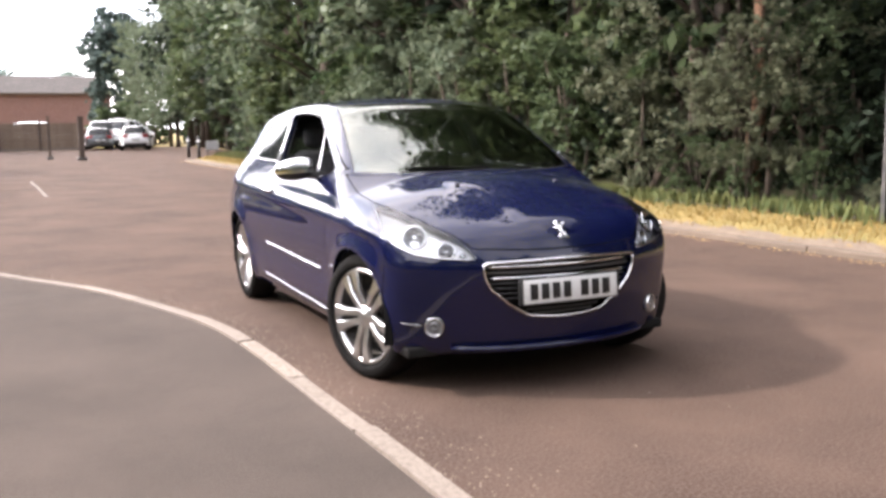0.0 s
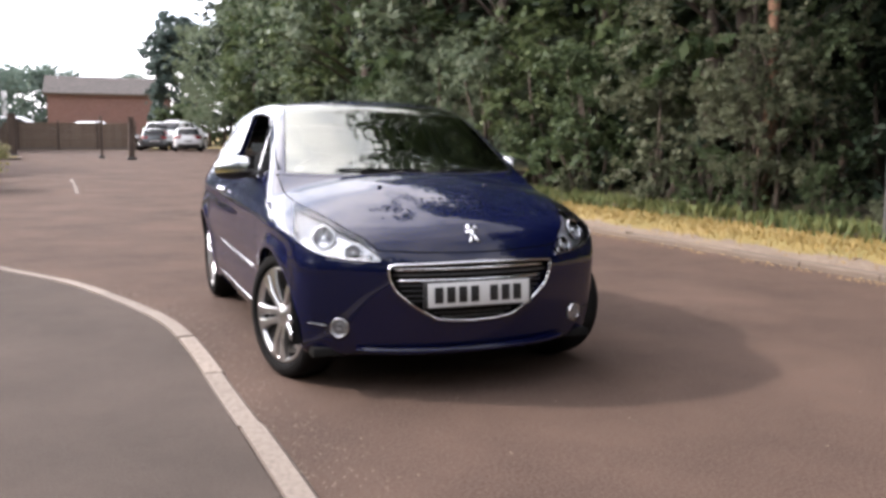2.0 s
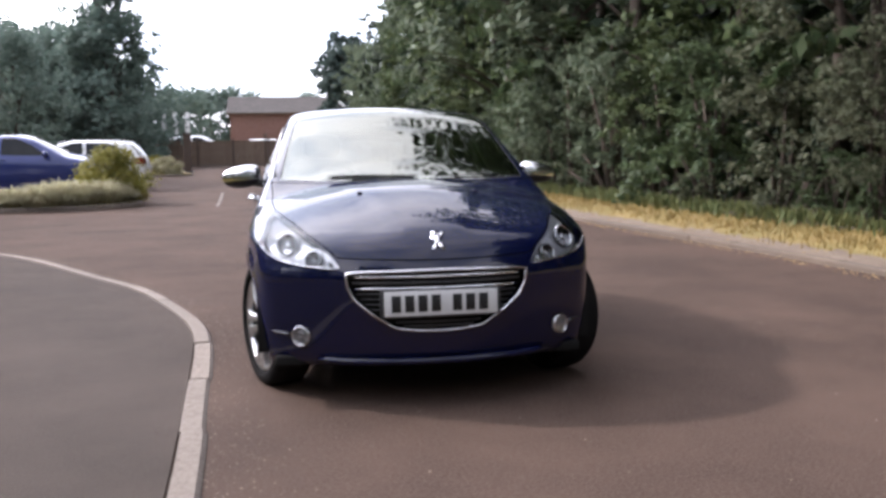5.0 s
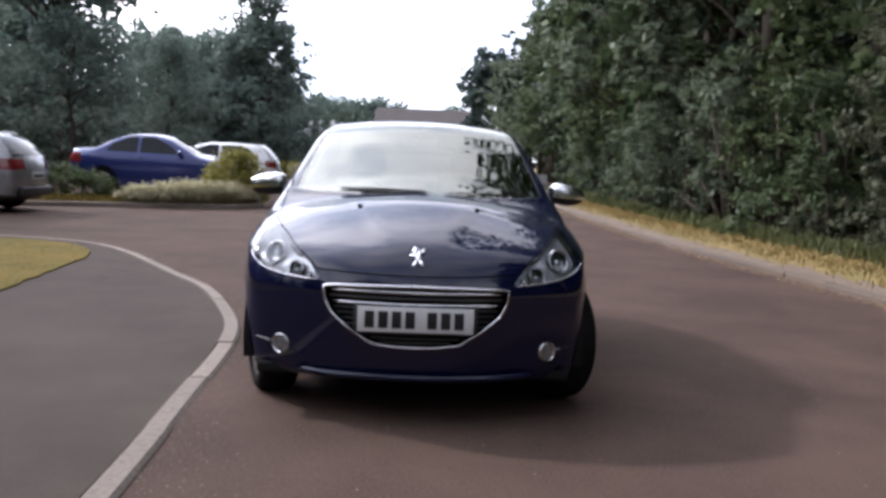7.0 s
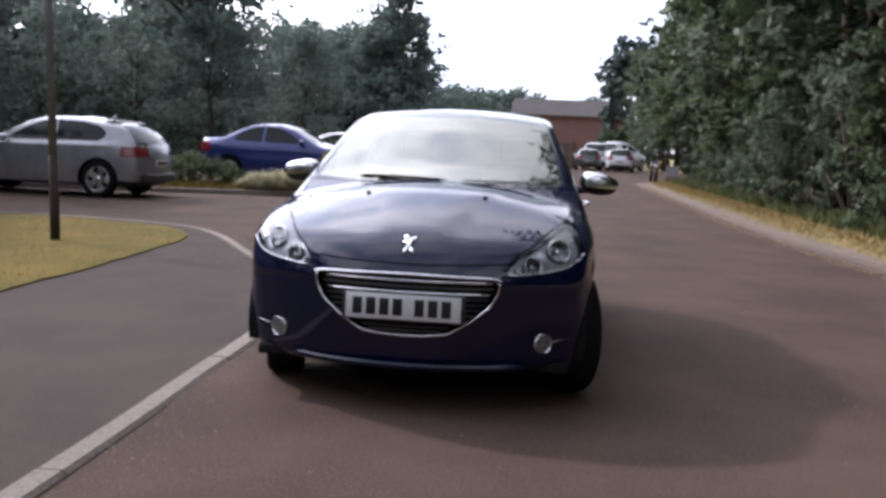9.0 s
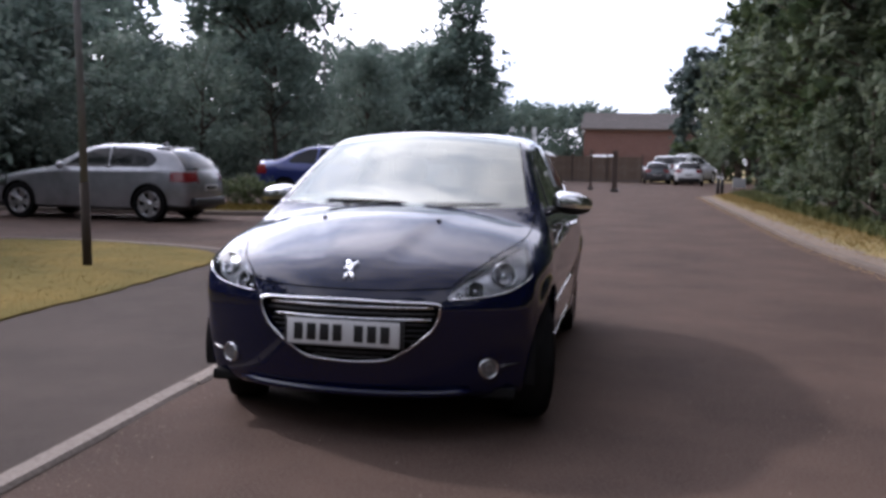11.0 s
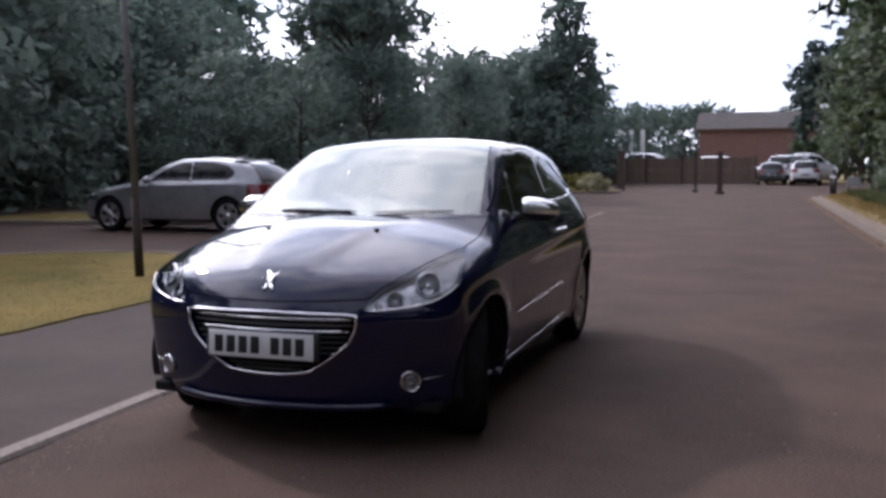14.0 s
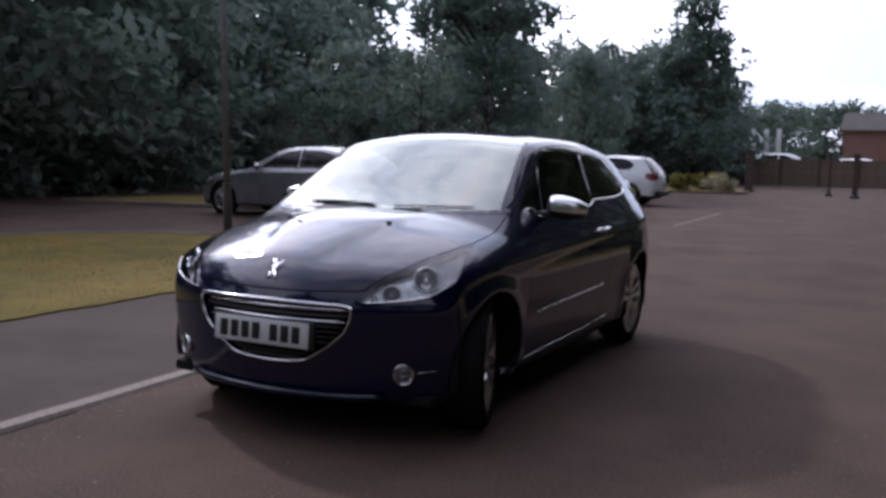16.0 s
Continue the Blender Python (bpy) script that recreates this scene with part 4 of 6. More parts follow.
            part("window_trim", b, M_CHROME, car, "bright window strip")
        # slim pane divider ahead of the front window
        b = bmesh.new()
        pts = [(1.50 + 0.16 * k / 4, 0.985 + 0.25 * k / 4) for k in range(5)]
        tube_bm(b, [(sd * (skin_x(yy, zz) + 0.001), yy, zz) for yy, zz in pts], 0.0042, 6)
        # bright on the sunlit side, black on the other: sunlight put into the material
        part("quarter_light_bar", b, M_SATIN if sd < 0 else M_GLOSS_BLACK, d)
        # handle
        b = bmesh.new()
        hx = [sd * (float(half_width(yy, 0.855)) + o) for yy, o in ((2.28, 0.004), (2.31, 0.026), (2.38, 0.034), (2.45, 0.028), (2.48, 0.004))]
        tube_bm(b, [(hx[i], yy, 0.852 + 0.03 * (yy - 2.28)) for i, yy in enumerate((2.28, 2.31, 2.38, 2.45, 2.48))], [0.012, 0.014, 0.013, 0.014, 0.012], 8)
        part("door_handle", b, M_CHROME, d, "chrome handle")
        # headlamp: clear lens over a reflector bowl with two round lamps
        hl = part("headlight", take(bm, region, {"lamp"}, sides=(sd,)), M_LENS, car, "clear headlight with chrome reflectors")
        b = bmesh.new()
        tube_bm(b, [(sd * skin_x(yy, float(lamp_low(yy))), yy, float(lamp_low(yy))) for yy in np.linspace(0.115, 0.37, 26)], [0.002] + [0.0036] * 14 + [0.0024] * 10 + [0.001], 6)
        part("lamp_trim", b, M_CHROME, hl)
        part("reflector", take(bm, region, {"lamp"}, -0.050, sides=(sd,)), M_LAMP_DARK, hl)
        for ly, lz, lr, nm in ((0.180, 0.684, 0.036, "dipped_lamp"), (0.290, 0.748, 0.050, "main_lamp")):
            c = Vector((sd * skin_x(ly, lz), ly, lz)) + Vector((-sd * 0.016, 0.024, -0.012))
            aim = Vector((sd * 0.48, -0.80, 0.36)).to_track_quat("X", "Z").to_matrix().to_4x4()
            bowl = part(nm, lathe([(lr + 0.009, -0.012), (lr + 0.009, 0.003), (lr + 0.004, 0.007), (lr - 0.001, 0.002), (lr * 0.84, -0.008), (lr * 0.5, -0.017), (0.002, -0.019)], 28), M_BOWL, hl, m=Matrix.Translation(c) @ aim)
            part("bowl_ring", lathe([(lr + 0.010, 0.002), (lr + 0.008, 0.009), (lr + 0.002, 0.009), (lr - 0.001, 0.001)], 28), M_CHROME, bowl)
            bb = bmesh.new()
            bmesh.ops.create_uvsphere(bb, u_segments=14, v_segments=8, radius=lr * 0.30)
            for v in bb.verts:
                v.co.x = v.co.x * 0.8 - 0.010
            part("bulb", bb, M_CHROME, bowl)
        # indicator at the inner end, behind the same lens
        bb = bmesh.new()
        bmesh.ops.create_uvsphere(bb, u_segments=14, v_segments=8, radius=0.018)
        part("indicator_lamp", bb, M_CHROME, hl, m=Matrix.Translation(Vector((sd * skin_x(0.137, 0.655), 0.137, 0.655)) + Vector((-sd * 0.012, 0.026, -0.006))))
        # chrome strip on the door and along the sill
        for y0, y1, z0, z1, rr in ((1.30, 2.50, 0.470, 0.500, 0.0048), (1.16, 2.62, 0.238, 0.275, 0.0034)):
            b = bmesh.new()
            pts = []
            for k in range(19):
                yy = y0 + (y1 - y0) * k / 18
                zz = z0 + (z1 - z0) * k / 18
                pts.append((sd * (float(half_width(yy, zz)) + 0.001), yy, zz))
            tube_bm(b, pts, [0.003] + [rr] * 17 + [0.003], 8)
            part("side_moulding", b, M_CHROME, d if rr > 0.004 else car, "chrome strip")
        # wing mirror
        b = bmesh.new()
        bmesh.ops.create_uvsphere(b, u_segments=28, v_segments=18, radius=1.0)
        for v in b.verts:
            q = v.co
            e = 0.62
            v.co = Vector((math.copysign(abs(q.x) ** 0.85, q.x) * 0.115, math.copysign(abs(q.y) ** e, q.y) * (0.062 if q.y < 0 else 0.045), math.copysign(abs(q.z) ** e, q.z) * (0.064 - 0.016 * (q.x * sd))))
        bmesh.ops.bisect_plane(b, geom=b.verts[:] + b.edges[:] + b.faces[:], plane_co=(0, 0, -0.020), plane_no=(0, 0, -1), clear_outer=True)
        mm = pose(sd * 0.905, 1.525, 1.022, 0, sd * 4, sd * 14)
        mir = part("wing_mirror", b, M_SATIN, car, "chrome-capped wing mirror", m=mm)
        b = bmesh.new()
        bmesh.ops.create_uvsphere(b, u_segments=24, v_segments=12, radius=1.0)
        for v in b.verts:
            v.co = Vector((v.co.x * 0.108, v.co.y * 0.052, v.co.z * 0.045 - 0.020))
        part("mirror_base", b, M_BLACK, mir)
        b = bmesh.new()
        tube_bm(b, [(-sd * 0.17, 0.0, -0.055), (-sd * 0.11, 0, -0.045), (-sd * 0.04, 0, -0.035)], [0.028, 0.024, 0.02], 10)
        part("mirror_arm", b, M_BLACK, mir)
        b = bmesh.new()
        box_bm(b, (0, 0.047, -0.002), (0.165, 0.006, 0.085), 0.002)
        part("mirror_glass", b, M_CHROME, mir)
        # fog lamp with a chrome blade beside it
        fx, fz = 0.628, 0.318
        fy = float(front(np.array(fx), np.array(fz)))
        fm = Matrix.Translation((sd * fx, fy - 0.001, fz)) @ Vector((sd * 0.46, -0.88, 0)).to_track_quat("X", "Z").to_matrix().to_4x4() @ Matrix.Scale(0.87, 4)
        fog = part("fog_lamp", lathe([(0.053, -0.02), (0.053, 0.010), (0.050, 0.014), (0.046, 0.011), (0.044, 0.008), (0.026, 0.009), (0.024, 0.012), (0.014, 0.012), (0.012, 0.009), (0.001, 0.009)], 28), M_FOG_BOWL, car, "round clear fog lamp", m=fm)
        part("fog_ring", lathe([(0.054, 0.008), (0.053, 0.015), (0.049, 0.016), (0.046, 0.011)], 28), M_CHROME, fog)
        for k in range(7):
            b = bmesh.new()
            yy = -0.036 + 0.012 * k
            hh = math.sqrt(0.042 ** 2 - yy * yy)
            box_bm(b, (0.0135, yy, 0), (0.004, 0.005, 2 * hh), 0.001)
            part("fog_rib", b, M_LENS, fog)
        b = bmesh.new()
        pts = []
        for k in range(7):
            xx = fx + 0.052 + 0.085 * k / 6
            pts.append((sd * xx, 0.0, fz + 0.004 + 0.012 * k / 6))
        pts = [(p[0], float(front(np.array(p[0]), np.array(p[2]))) - 0.001 + (0.10 * max(0, abs(p[0]) - 0.72)), p[2]) for p in pts]
        tube_bm(b, pts, [0.006, 0.008, 0.007, 0.006, 0.005, 0.004, 0.002], 8)
        part("fog_trim", b, M_BOWL, bumper_ob)
        # bonnet washer jet
        b = bmesh.new()
        wx, wy = 0.300, 0.62
        box_bm(b, (sd * wx, wy, float(top(np.array(wx), np.array(wy))) + 0.004), (0.024, 0.018, 0.014), 0.004)
        part("washer_jet", b, M_BLACK, car)

    # cabin lining, seen through the glass
    part("cabin_lining", take(bm, region, {"body", "door", "roof", "gap", "window_seal", "screen_seal"}, -0.035), M_INTERIOR, car)
    bm.free()

    # grille: dark recess, bars, chrome frame
    b = bmesh.new()
    n = 24
    rows = [[b.verts.new((xx, float(front(np.array(xx), np.array(zz))) + 0.075, zz)) for xx in np.linspace(-0.44, 0.44, n)] for zz in np.linspace(0.33, 0.645, 6)]
    for i in range(5):
        for k in range(n - 1):
            b.faces.new((rows[i][k], rows[i][k + 1], rows[i + 1][k + 1], rows[i + 1][k]))
    gr = part("grille", b, M_UNDER, car, "black grille in a chrome frame")
    ring = []
    for k, (gx, gz) in enumerate(GRILLE):
        nx, nz = GRILLE[(k + 1) % len(GRILLE)]
        for t in np.linspace(0, 1, 6, endpoint=False):
            ring.append((gx + (nx - gx) * t, gz + (nz - gz) * t))
    for _ in range(1):
        ring = [tuple((np.array(ring[i - 1]) + 2 * np.array(ring[i]) + np.array(ring[(i + 1) % len(ring)])) / 4) for i in range(len(ring))]
    b = bmesh.new()
    tube_bm(b, [(gx, float(front(np.array(gx), np.array(gz))) - 0.002, gz) for gx, gz in ring], 0.0065, 8, closed=True)
    part("grille_frame", b, M_CHROME, gr, "chrome frame")
    for zz, half, hh, mt in ((0.600, 0.405, 0.010, M_CHROME), (0.572, 0.396, 0.006, M_STEEL_DARK), (0.545, 0.385, 0.008, M_CHROME), (0.410, 0.235, 0.007, M_STEEL_DARK), (0.386, 0.200, 0.006, M_STEEL_DARK), (0.366, 0.165, 0.006, M_STEEL_DARK),
                             (0.520, 0.375, 0.005, M_BLACK), (0.495, 0.36, 0.005, M_BLACK), (0.470, 0.34, 0.005, M_BLACK), (0.445, 0.32, 0.005, M_BLACK)):
        b = bmesh.new()
        xs = np.linspace(-half, half, 15)
        tube_bm(b, [(xx, float(front(np.array(xx), np.array(zz))) + 0.022, zz) for xx in xs], hh, 6)
        part("grille_bar", b, mt, gr)
    b = bmesh.new()
    pts = [(xx, float(front(np.array(xx), np.array(0.205))) - 0.026, 0.205 + 0.05 * max(0, abs(xx) - 0.42)) for xx in np.linspace(-0.56, 0.56, 21)]
    tube_bm(b, pts, [0.006] + [0.017] * 19 + [0.006], 10)
    part("bumper_lip", b, M_BLUE, bumper_ob)

    # number plate with plain bars for its characters
    b = bmesh.new()
    box_bm(b, (0, 0, 0), (0.524, 0.008, 0.114), 0.003)
    plate = part("number_plate", b, M_PLATE, car, "white number plate with black characters", m=pose(0, -0.003, 0.483, -4))
    b = bmesh.new()
    box_bm(b, (0, 0.0145, 0), (0.56, 0.020, 0.125), 0.006)
    part("plate_holder", b, M_BLACK, plate)
    for k in range(7):
        b = bmesh.new()
        box_bm(b, (-0.208 + 0.061 * k + (0.038 if k > 3 else 0), -0.0052, 0), (0.043, 0.003, 0.076), 0.001)
        part("character_bar", b, M_INK, plate)
    # badge: a plain bright shape
    b = bmesh.new()
    for p0, p1, r0, r1 in (((0, 0, -0.035), (0.006, 0, 0.030), 0.012, 0.016), ((-0.002, 0, 0.024), (-0.026, 0, 0.038), 0.016, 0.013), ((0.010, 0, 0.012), (-0.036, 0, 0.006), 0.010, 0.006),
                           ((0.006, 0, -0.020), (0.034, 0, -0.052), 0.012, 0.007), ((-0.004, 0, -0.02), (-0.026, 0, -0.056), 0.012, 0.007), ((0.012, 0, 0.02), (0.042, 0, 0.040), 0.008, 0.006)):
        cyl_bm(b, p0, p1, r0, r1, 8)
    for v in b.verts:
        v.co.y *= 0.35
        v.co.x *= 0.85
    part("badge", b, M_CHROME, car, "small plain chrome badge", m=Matrix.Translation((0, 0.096, 0.762)) @ pose(0, 0, 0, -38))
    # wipers
    for x0, x1, lift, rad in ((0.06, -0.44, 0.016, 0.0065), (0.56, 0.14, 0.004, 0.004)):
        b = bmesh.new()
        pts = []
        for k in range(13):
            xx = x0 + (x1 - x0) * k / 12
            yy = 0.915 + 0.44 * xx * xx + 0.006 + lift * math.sin(math.pi * k / 12)
            pts.append((xx, yy, float(top(np.array(xx), np.array(yy))) + 0.008))
        tube_bm(b, pts, [0.002] + [rad] * 11 + [0.002], 6)
        part("wiper", b, M_TYRE, car)
    # underside
    b = bmesh.new()
    box_bm(b, (0, 1.95, 0.19), (1.50, 3.4, 0.05), 0.01)
    part("floor_pan", b, M_UNDER, car)
    for sd in (1, -1):
        for hy in (HUB_F, HUB_R):
            b = bmesh.new()
            arc = []
            for k in range(25):
                a = math.pi * (k / 24 * 1.16 - 0.08)
                arc.append((HUB_Z + 0.352 * math.sin(a), hy + 0.352 * math.cos(a)))
            ring = [[b.verts.new((sd * xx, yy, zz)) for zz, yy in arc] for xx in (0.50, 0.83)]
            for k in range(24):
                b.faces.new((ring[0][k], ring[0][k + 1], ring[1][k + 1], ring[1][k]))
            inner = b.verts.new((sd * 0.50, hy, HUB_Z))
            for k in range(24):
                b.faces.new((ring[0][k], ring[0][k + 1], inner))
            part("wheel_arch_liner", b, M_UNDER, car)
            steer = 17 if hy == HUB_F else 0
            face = pose(0, 0, 0, 0, 0, (0 if sd > 0 else 180) + steer)
            wheel(car, Matrix.Translation((sd * 0.737, hy, HUB_Z)) @ face @ pose(0, 0, 0, 17 * (1 + hy)), WHEEL_R, 0.20, 0.240)
    # cabin
    b = bmesh.new()
    for k, (yy, zz, dz) in enumerate(((1.20, 0.90, 0.20), (1.33, 0.86, 0.26))):
        box_bm(b, (0, yy, zz), (1.36 - 0.02 * k, 0.30, dz), 0.06)
    box_bm(b, (-0.36, 1.42, 0.985), (0.40, 0.22, 0.10), 0.04)
    dash = part("dashboard", b, M_INTERIOR, car)
    b = bmesh.new()
    ringp = [(0.175 * math.cos(2 * math.pi * k / 28), 0, 0.175 * math.sin(2 * math.pi * k / 28)) for k in range(28)]
    tube_bm(b, ringp, 0.016, 8, closed=True)
    for a in (0, math.pi, -math.pi / 2):
        cyl_bm(b, (0, 0.01, 0), (0.17 * math.cos(a), 0, 0.17 * math.sin(a)), 0.018, 0.014, 8)
    cyl_bm(b, (0, 0.03, 0), (0, -0.01, 0), 0.05, 0.06, 16)
    part("steering_wheel", b, M_BLACK, car, m=pose(-0.36, 1.62, 0.93, 24))
    for sx in (-0.36, 0.36):
        st = part("seat", _seat_bm(), M_SEAT, car, m=pose(sx, 2.05, 0.30))
        b = bmesh.new()
        box_bm(b, (0, 0.66, 0.90), (0.26, 0.10, 0.17), 0.045)
        part("headrest", b, M_SEAT, st)
    b = bmesh.new()
    box_bm(b, (0, 3.02, 0.50), (1.22, 0.50, 0.20), 0.06)
    box_bm(b, (0, 3.30, 0.78), (1.22, 0.14, 0.55), 0.05, Matrix.Rotation(radians(-14), 3, "X"))
    part("rear_bench", b, M_SEAT, car)
    b = bmesh.new()
    box_bm(b, (0, 1.72, 1.300), (0.22, 0.03, 0.06), 0.012)
    cyl_bm(b, (0, 1.71, 1.315), (0, 1.69, 1.375), 0.010, 0.012, 8)
    part("rear_view_mirror", b, M_BLACK, car)
    return car


def _seat_bm():
    b = bmesh.new()
    box_bm(b, (0, 0.10, 0.16), (0.48, 0.50, 0.18), 0.06)
    box_bm(b, (0, 0.50, 0.50), (0.46, 0.15, 0.62), 0.06, Matrix.Rotation(radians(-16), 3, "X"))
    return b


blue_hatchback()


# ---- the other parked cars ----
def parked_car(name, label, m, paint, L, W, H, hub_f, hub_r, wr, roofline, tail, side_windows, back, lamp_z, group="", shoulder=0.0):
    """A parked car: shell cut into body and glass, wheels, lamps, bumper and mirrors. roofline: (y, z) keys along the middle."""
    car = empty(name, m, label, "car", group)
    mid = curve(roofline)
    plan = curve([(0.15, W - 0.12), (0.45, W - 0.035), (0.9, W - 0.008), (L * 0.5, W), (L - 0.9, W - 0.008), (L - 0.35, W - 0.06), (L, W - 0.19)])
    sidep = curve([(0.16, -0.06), (0.3, -0.015), (0.55, 0.0), (0.75, -0.010), (0.90, -0.05), (1.0, -0.10), (1.2, -0.195), (1.4, -0.30), (1.5, -0.36)])
    nosep = curve([(0.15, 0.08), (0.3, 0.0), (0.5, 0.0), (0.65, 0.03), (0.8, 0.12)])
    tailp = curve(tail)

    def fn(x, y, z):
        x = np.abs(x)
        v = smax(x - plan(y) - sidep(z) - shoulder * np.exp(-((z - 0.83 - 0.02 * y) / 0.045) ** 2), z - mid(y) + 0.13 * x * x, 0.07)
        v = smax(v, nosep(z) + 0.30 * x * x - y, 0.07)
        v = smax(v, y - tailp(z) + 0.18 * x * x, 0.08)
        return smax(v, 0.20 - z, 0.03)

    bm = shell_half(fn, hub_f, hub_r, 0.36, 0.05, 46)
    arch_f = lambda x, y, z: np.hypot(y - hub_f, z - wr) - wr - 0.045
    arch_r = lambda x, y, z: np.hypot(y - hub_r, z - wr) - wr - 0.045
    wins = [(lambda x, y, z, P=P: np.maximum(poly_sd(y, z, P), 0.3 - x)) for P in side_windows]
    y0, y1 = back["screen"]
    scr = lambda x, y, z: np.maximum.reduce([y0 + 0.35 * x * x - y, y - y1 - 0.3 * x * x, x - (W - 0.20 - 0.22 * (y - y0)), 0.9 - z])
    yb, zb, zt = back["rear"]
    bk = lambda x, y, z: np.maximum.reduce([yb - y, x - W + 0.24 + 0.35 * (z - zb), zb - z, z - zt])
    lamp = lambda x, y, z: np.maximum.reduce([L - 0.42 - y, 0.42 - x, lamp_z[0] - z, z - lamp_z[1], back["lamp_from"] - y])
    hl = lambda x, y, z: np.maximum.reduce([y - 0.55, 0.42 - x, 0.58 - z, z - 0.72 - 0.1 * y])
    for f in (arch_f, arch_r, scr, bk, lambda x, y, z: bk(x, y, z) - 0.035, lamp, hl, *wins):
        fcut(bm, f)
    bm.faces.ensure_lookup_table()
    bm.faces.index_update()
    bm.verts.index_update()
    bm.normal_update()
    c = np.array([f.calc_center_median() for f in bm.faces])
    x, y, z = c[:, 0], c[:, 1], c[:, 2]
    region = np.full(len(c), "body", dtype=object)
    region[z < 0.30] = "sill"
    region[(scr(x, y, z) < 0)] = "screen"
    region[(bk(x, y, z) < 0.035)] = "surround"
    region[(bk(x, y, z) < 0)] = "rear"
    region[lamp(x, y, z) < 0] = "lamp"
    region[hl(x, y, z) < 0] = "headlamp"
    for k, wn in enumerate(wins):
        region[wn(x, y, z) < 0] = "win%d" % k
    region[((arch_f(x, y, z) < 0) | (arch_r(x, y, z) < 0)) & (x > 0.4)] = "hole"
    part("body", take(bm, region, {"body"}), paint, car)
    part("sill", take(bm, region, {"sill"}), M_BLACK, car)
    part("windscreen", take(bm, region, {"screen"}), M_DARK_GLASS, car)
    part("rear_window", take(bm, region, {"rear"}), M_DARK_GLASS, car)
    part("rear_window_surround", take(bm, region, {"surround"}, 0.001), M_GLOSS_BLACK, car)
    if shoulder:
        yr = back["rear"][0]
        b = bmesh.new()
        for k in range(2):
            box_bm(b, (0, yr - 0.02 + 0.07 * k, float(mid(yr + 0.04)) - 0.008 - 0.012 * k), (1.14 - 0.10 * k, 0.20, 0.035 - 0.008 * k), 0.012)
        part("roof_spoiler", b, paint, car)
        b = bmesh.new()
        cyl_bm(b, (0, yr - 0.24, float(mid(yr - 0.24)) - 0.01), (0, yr - 0.17, float(mid(yr - 0.2)) + 0.075), 0.045, 0.012, 10)
        for v in b.verts:
            v.co.x *= 0.45
        part("roof_fin", b, paint, car)
    for sd in (1, -1):
        part("tail_lamp", take(bm, region, {"lamp"}, 0.004, sides=(sd,)), M_RED_LAMP, car, "red tail lamp")
        part("headlight", take(bm, region, {"headlamp"}, 0.003, sides=(sd,)), M_REFLECTOR, car)
        for k in range(len(wins)):
            part("side_window", take(bm, region, {"win%d" % k}, sides=(sd,)), M_DARK_GLASS, car)
        b = bmesh.new()
        bmesh.ops.create_uvsphere(b, u_segments=12, v_segments=8, radius=1)
        for v in b.verts:
            v.co = Vector((v.co.x * 0.10, v.co.y * 0.06, v.co.z * 0.07))
        part("wing_mirror", b, paint, car, m=pose(sd * (W + 0.05), back["mirror"], 0.98))
        b = bmesh.new()
        yy = back["mirror"] + 0.85
        tube_bm(b, [(sd * (float(plan(yy) + sidep(0.86)) + 0.012), yy, 0.86), (sd * (float(plan(yy) + sidep(0.86)) + 0.016), yy + 0.2, 0.87)], 0.014, 6)
        part("door_handle", b, paint, car)
        for hy in (hub_f, hub_r):
            wheel(car, Matrix.Translation((sd * (W - 0.12), hy, wr)) @ pose(0, 0, 0, 20 + 30 * hy, 0, 0 if sd > 0 else 180), wr, 0.21, wr * 0.66, 5, 28)
            b = bmesh.new()
            ring = [[b.verts.new((sd * xx, hy + (wr + 0.045) * math.cos(math.pi * k / 16), wr + (wr + 0.045) * math.sin(math.pi * k / 16))) for k in range(17)] for xx in (W - 0.34, W - 0.04)]
            for k in range(16):
                b.faces.new((ring[0][k], ring[0][k + 1], ring[1][k + 1], ring[1][k]))
            b.faces.new(ring[0])
            part("wheel_arch_liner", b, M_UNDER, car)
    bm.free()
    b = bmesh.new()
    box_bm(b, (0, L / 2, 0.23), (2 * W - 0.42, L - 0.7, 0.06), 0.01)
    part("floor_pan", b, M_UNDER, car)
    b = bmesh.new()
    yt = float(tailp(0.42))
    box_bm(b, (0, yt - 0.05, 0.36), (2 * W - 0.5, 0.12, 0.16), 0.03)
    part("rear_bumper_trim", b, M_BLACK, car)
    b = bmesh.new()
    box_bm(b, (0, float(tailp(0.62)) + 0.004, 0.62), (0.52, 0.012, 0.11), 0.003)
    plate = part("number_plate", b, M_PLATE, car, "plain number plate with dark bars")
    b = bmesh.new()
    box_bm(b, (0, float(tailp(0.62)) + 0.012, 0.62), (0.42, 0.006, 0.06), 0.001)
    part("character_bar", b, M_INK, plate)
    return car


HATCH = dict(tail=[(0.2, 4.18), (0.35, 4.28), (0.55, 4.32), (0.80, 4.28), (0.95, 4.22), (1.2, 4.02), (1.42, 3.80)],
             roofline=[(0.0, 0.66), (0.15, 0.78), (0.5, 0.89), (1.0, 0.985), (1.22, 1.02), (1.6, 1.21), (2.0, 1.37), (2.4, 1.42), (3.0, 1.42), (3.6, 1.395), (3.9, 1.365), (4.4, 1.30)],
             side_windows=[[(1.62, 0.985), (1.95, 1.205), (2.30, 1.335), (2.58, 1.345), (2.60, 0.995)], [(2.68, 0.995), (2.66, 1.345), (3.20, 1.330), (3.46, 1.26), (3.60, 1.13), (3.46, 1.02)]],
             back=dict(screen=(1.24, 2.02), rear=(3.72, 1.00, 1.32), mirror=1.68, lamp_from=3.95), lamp_z=(0.74, 0.93))
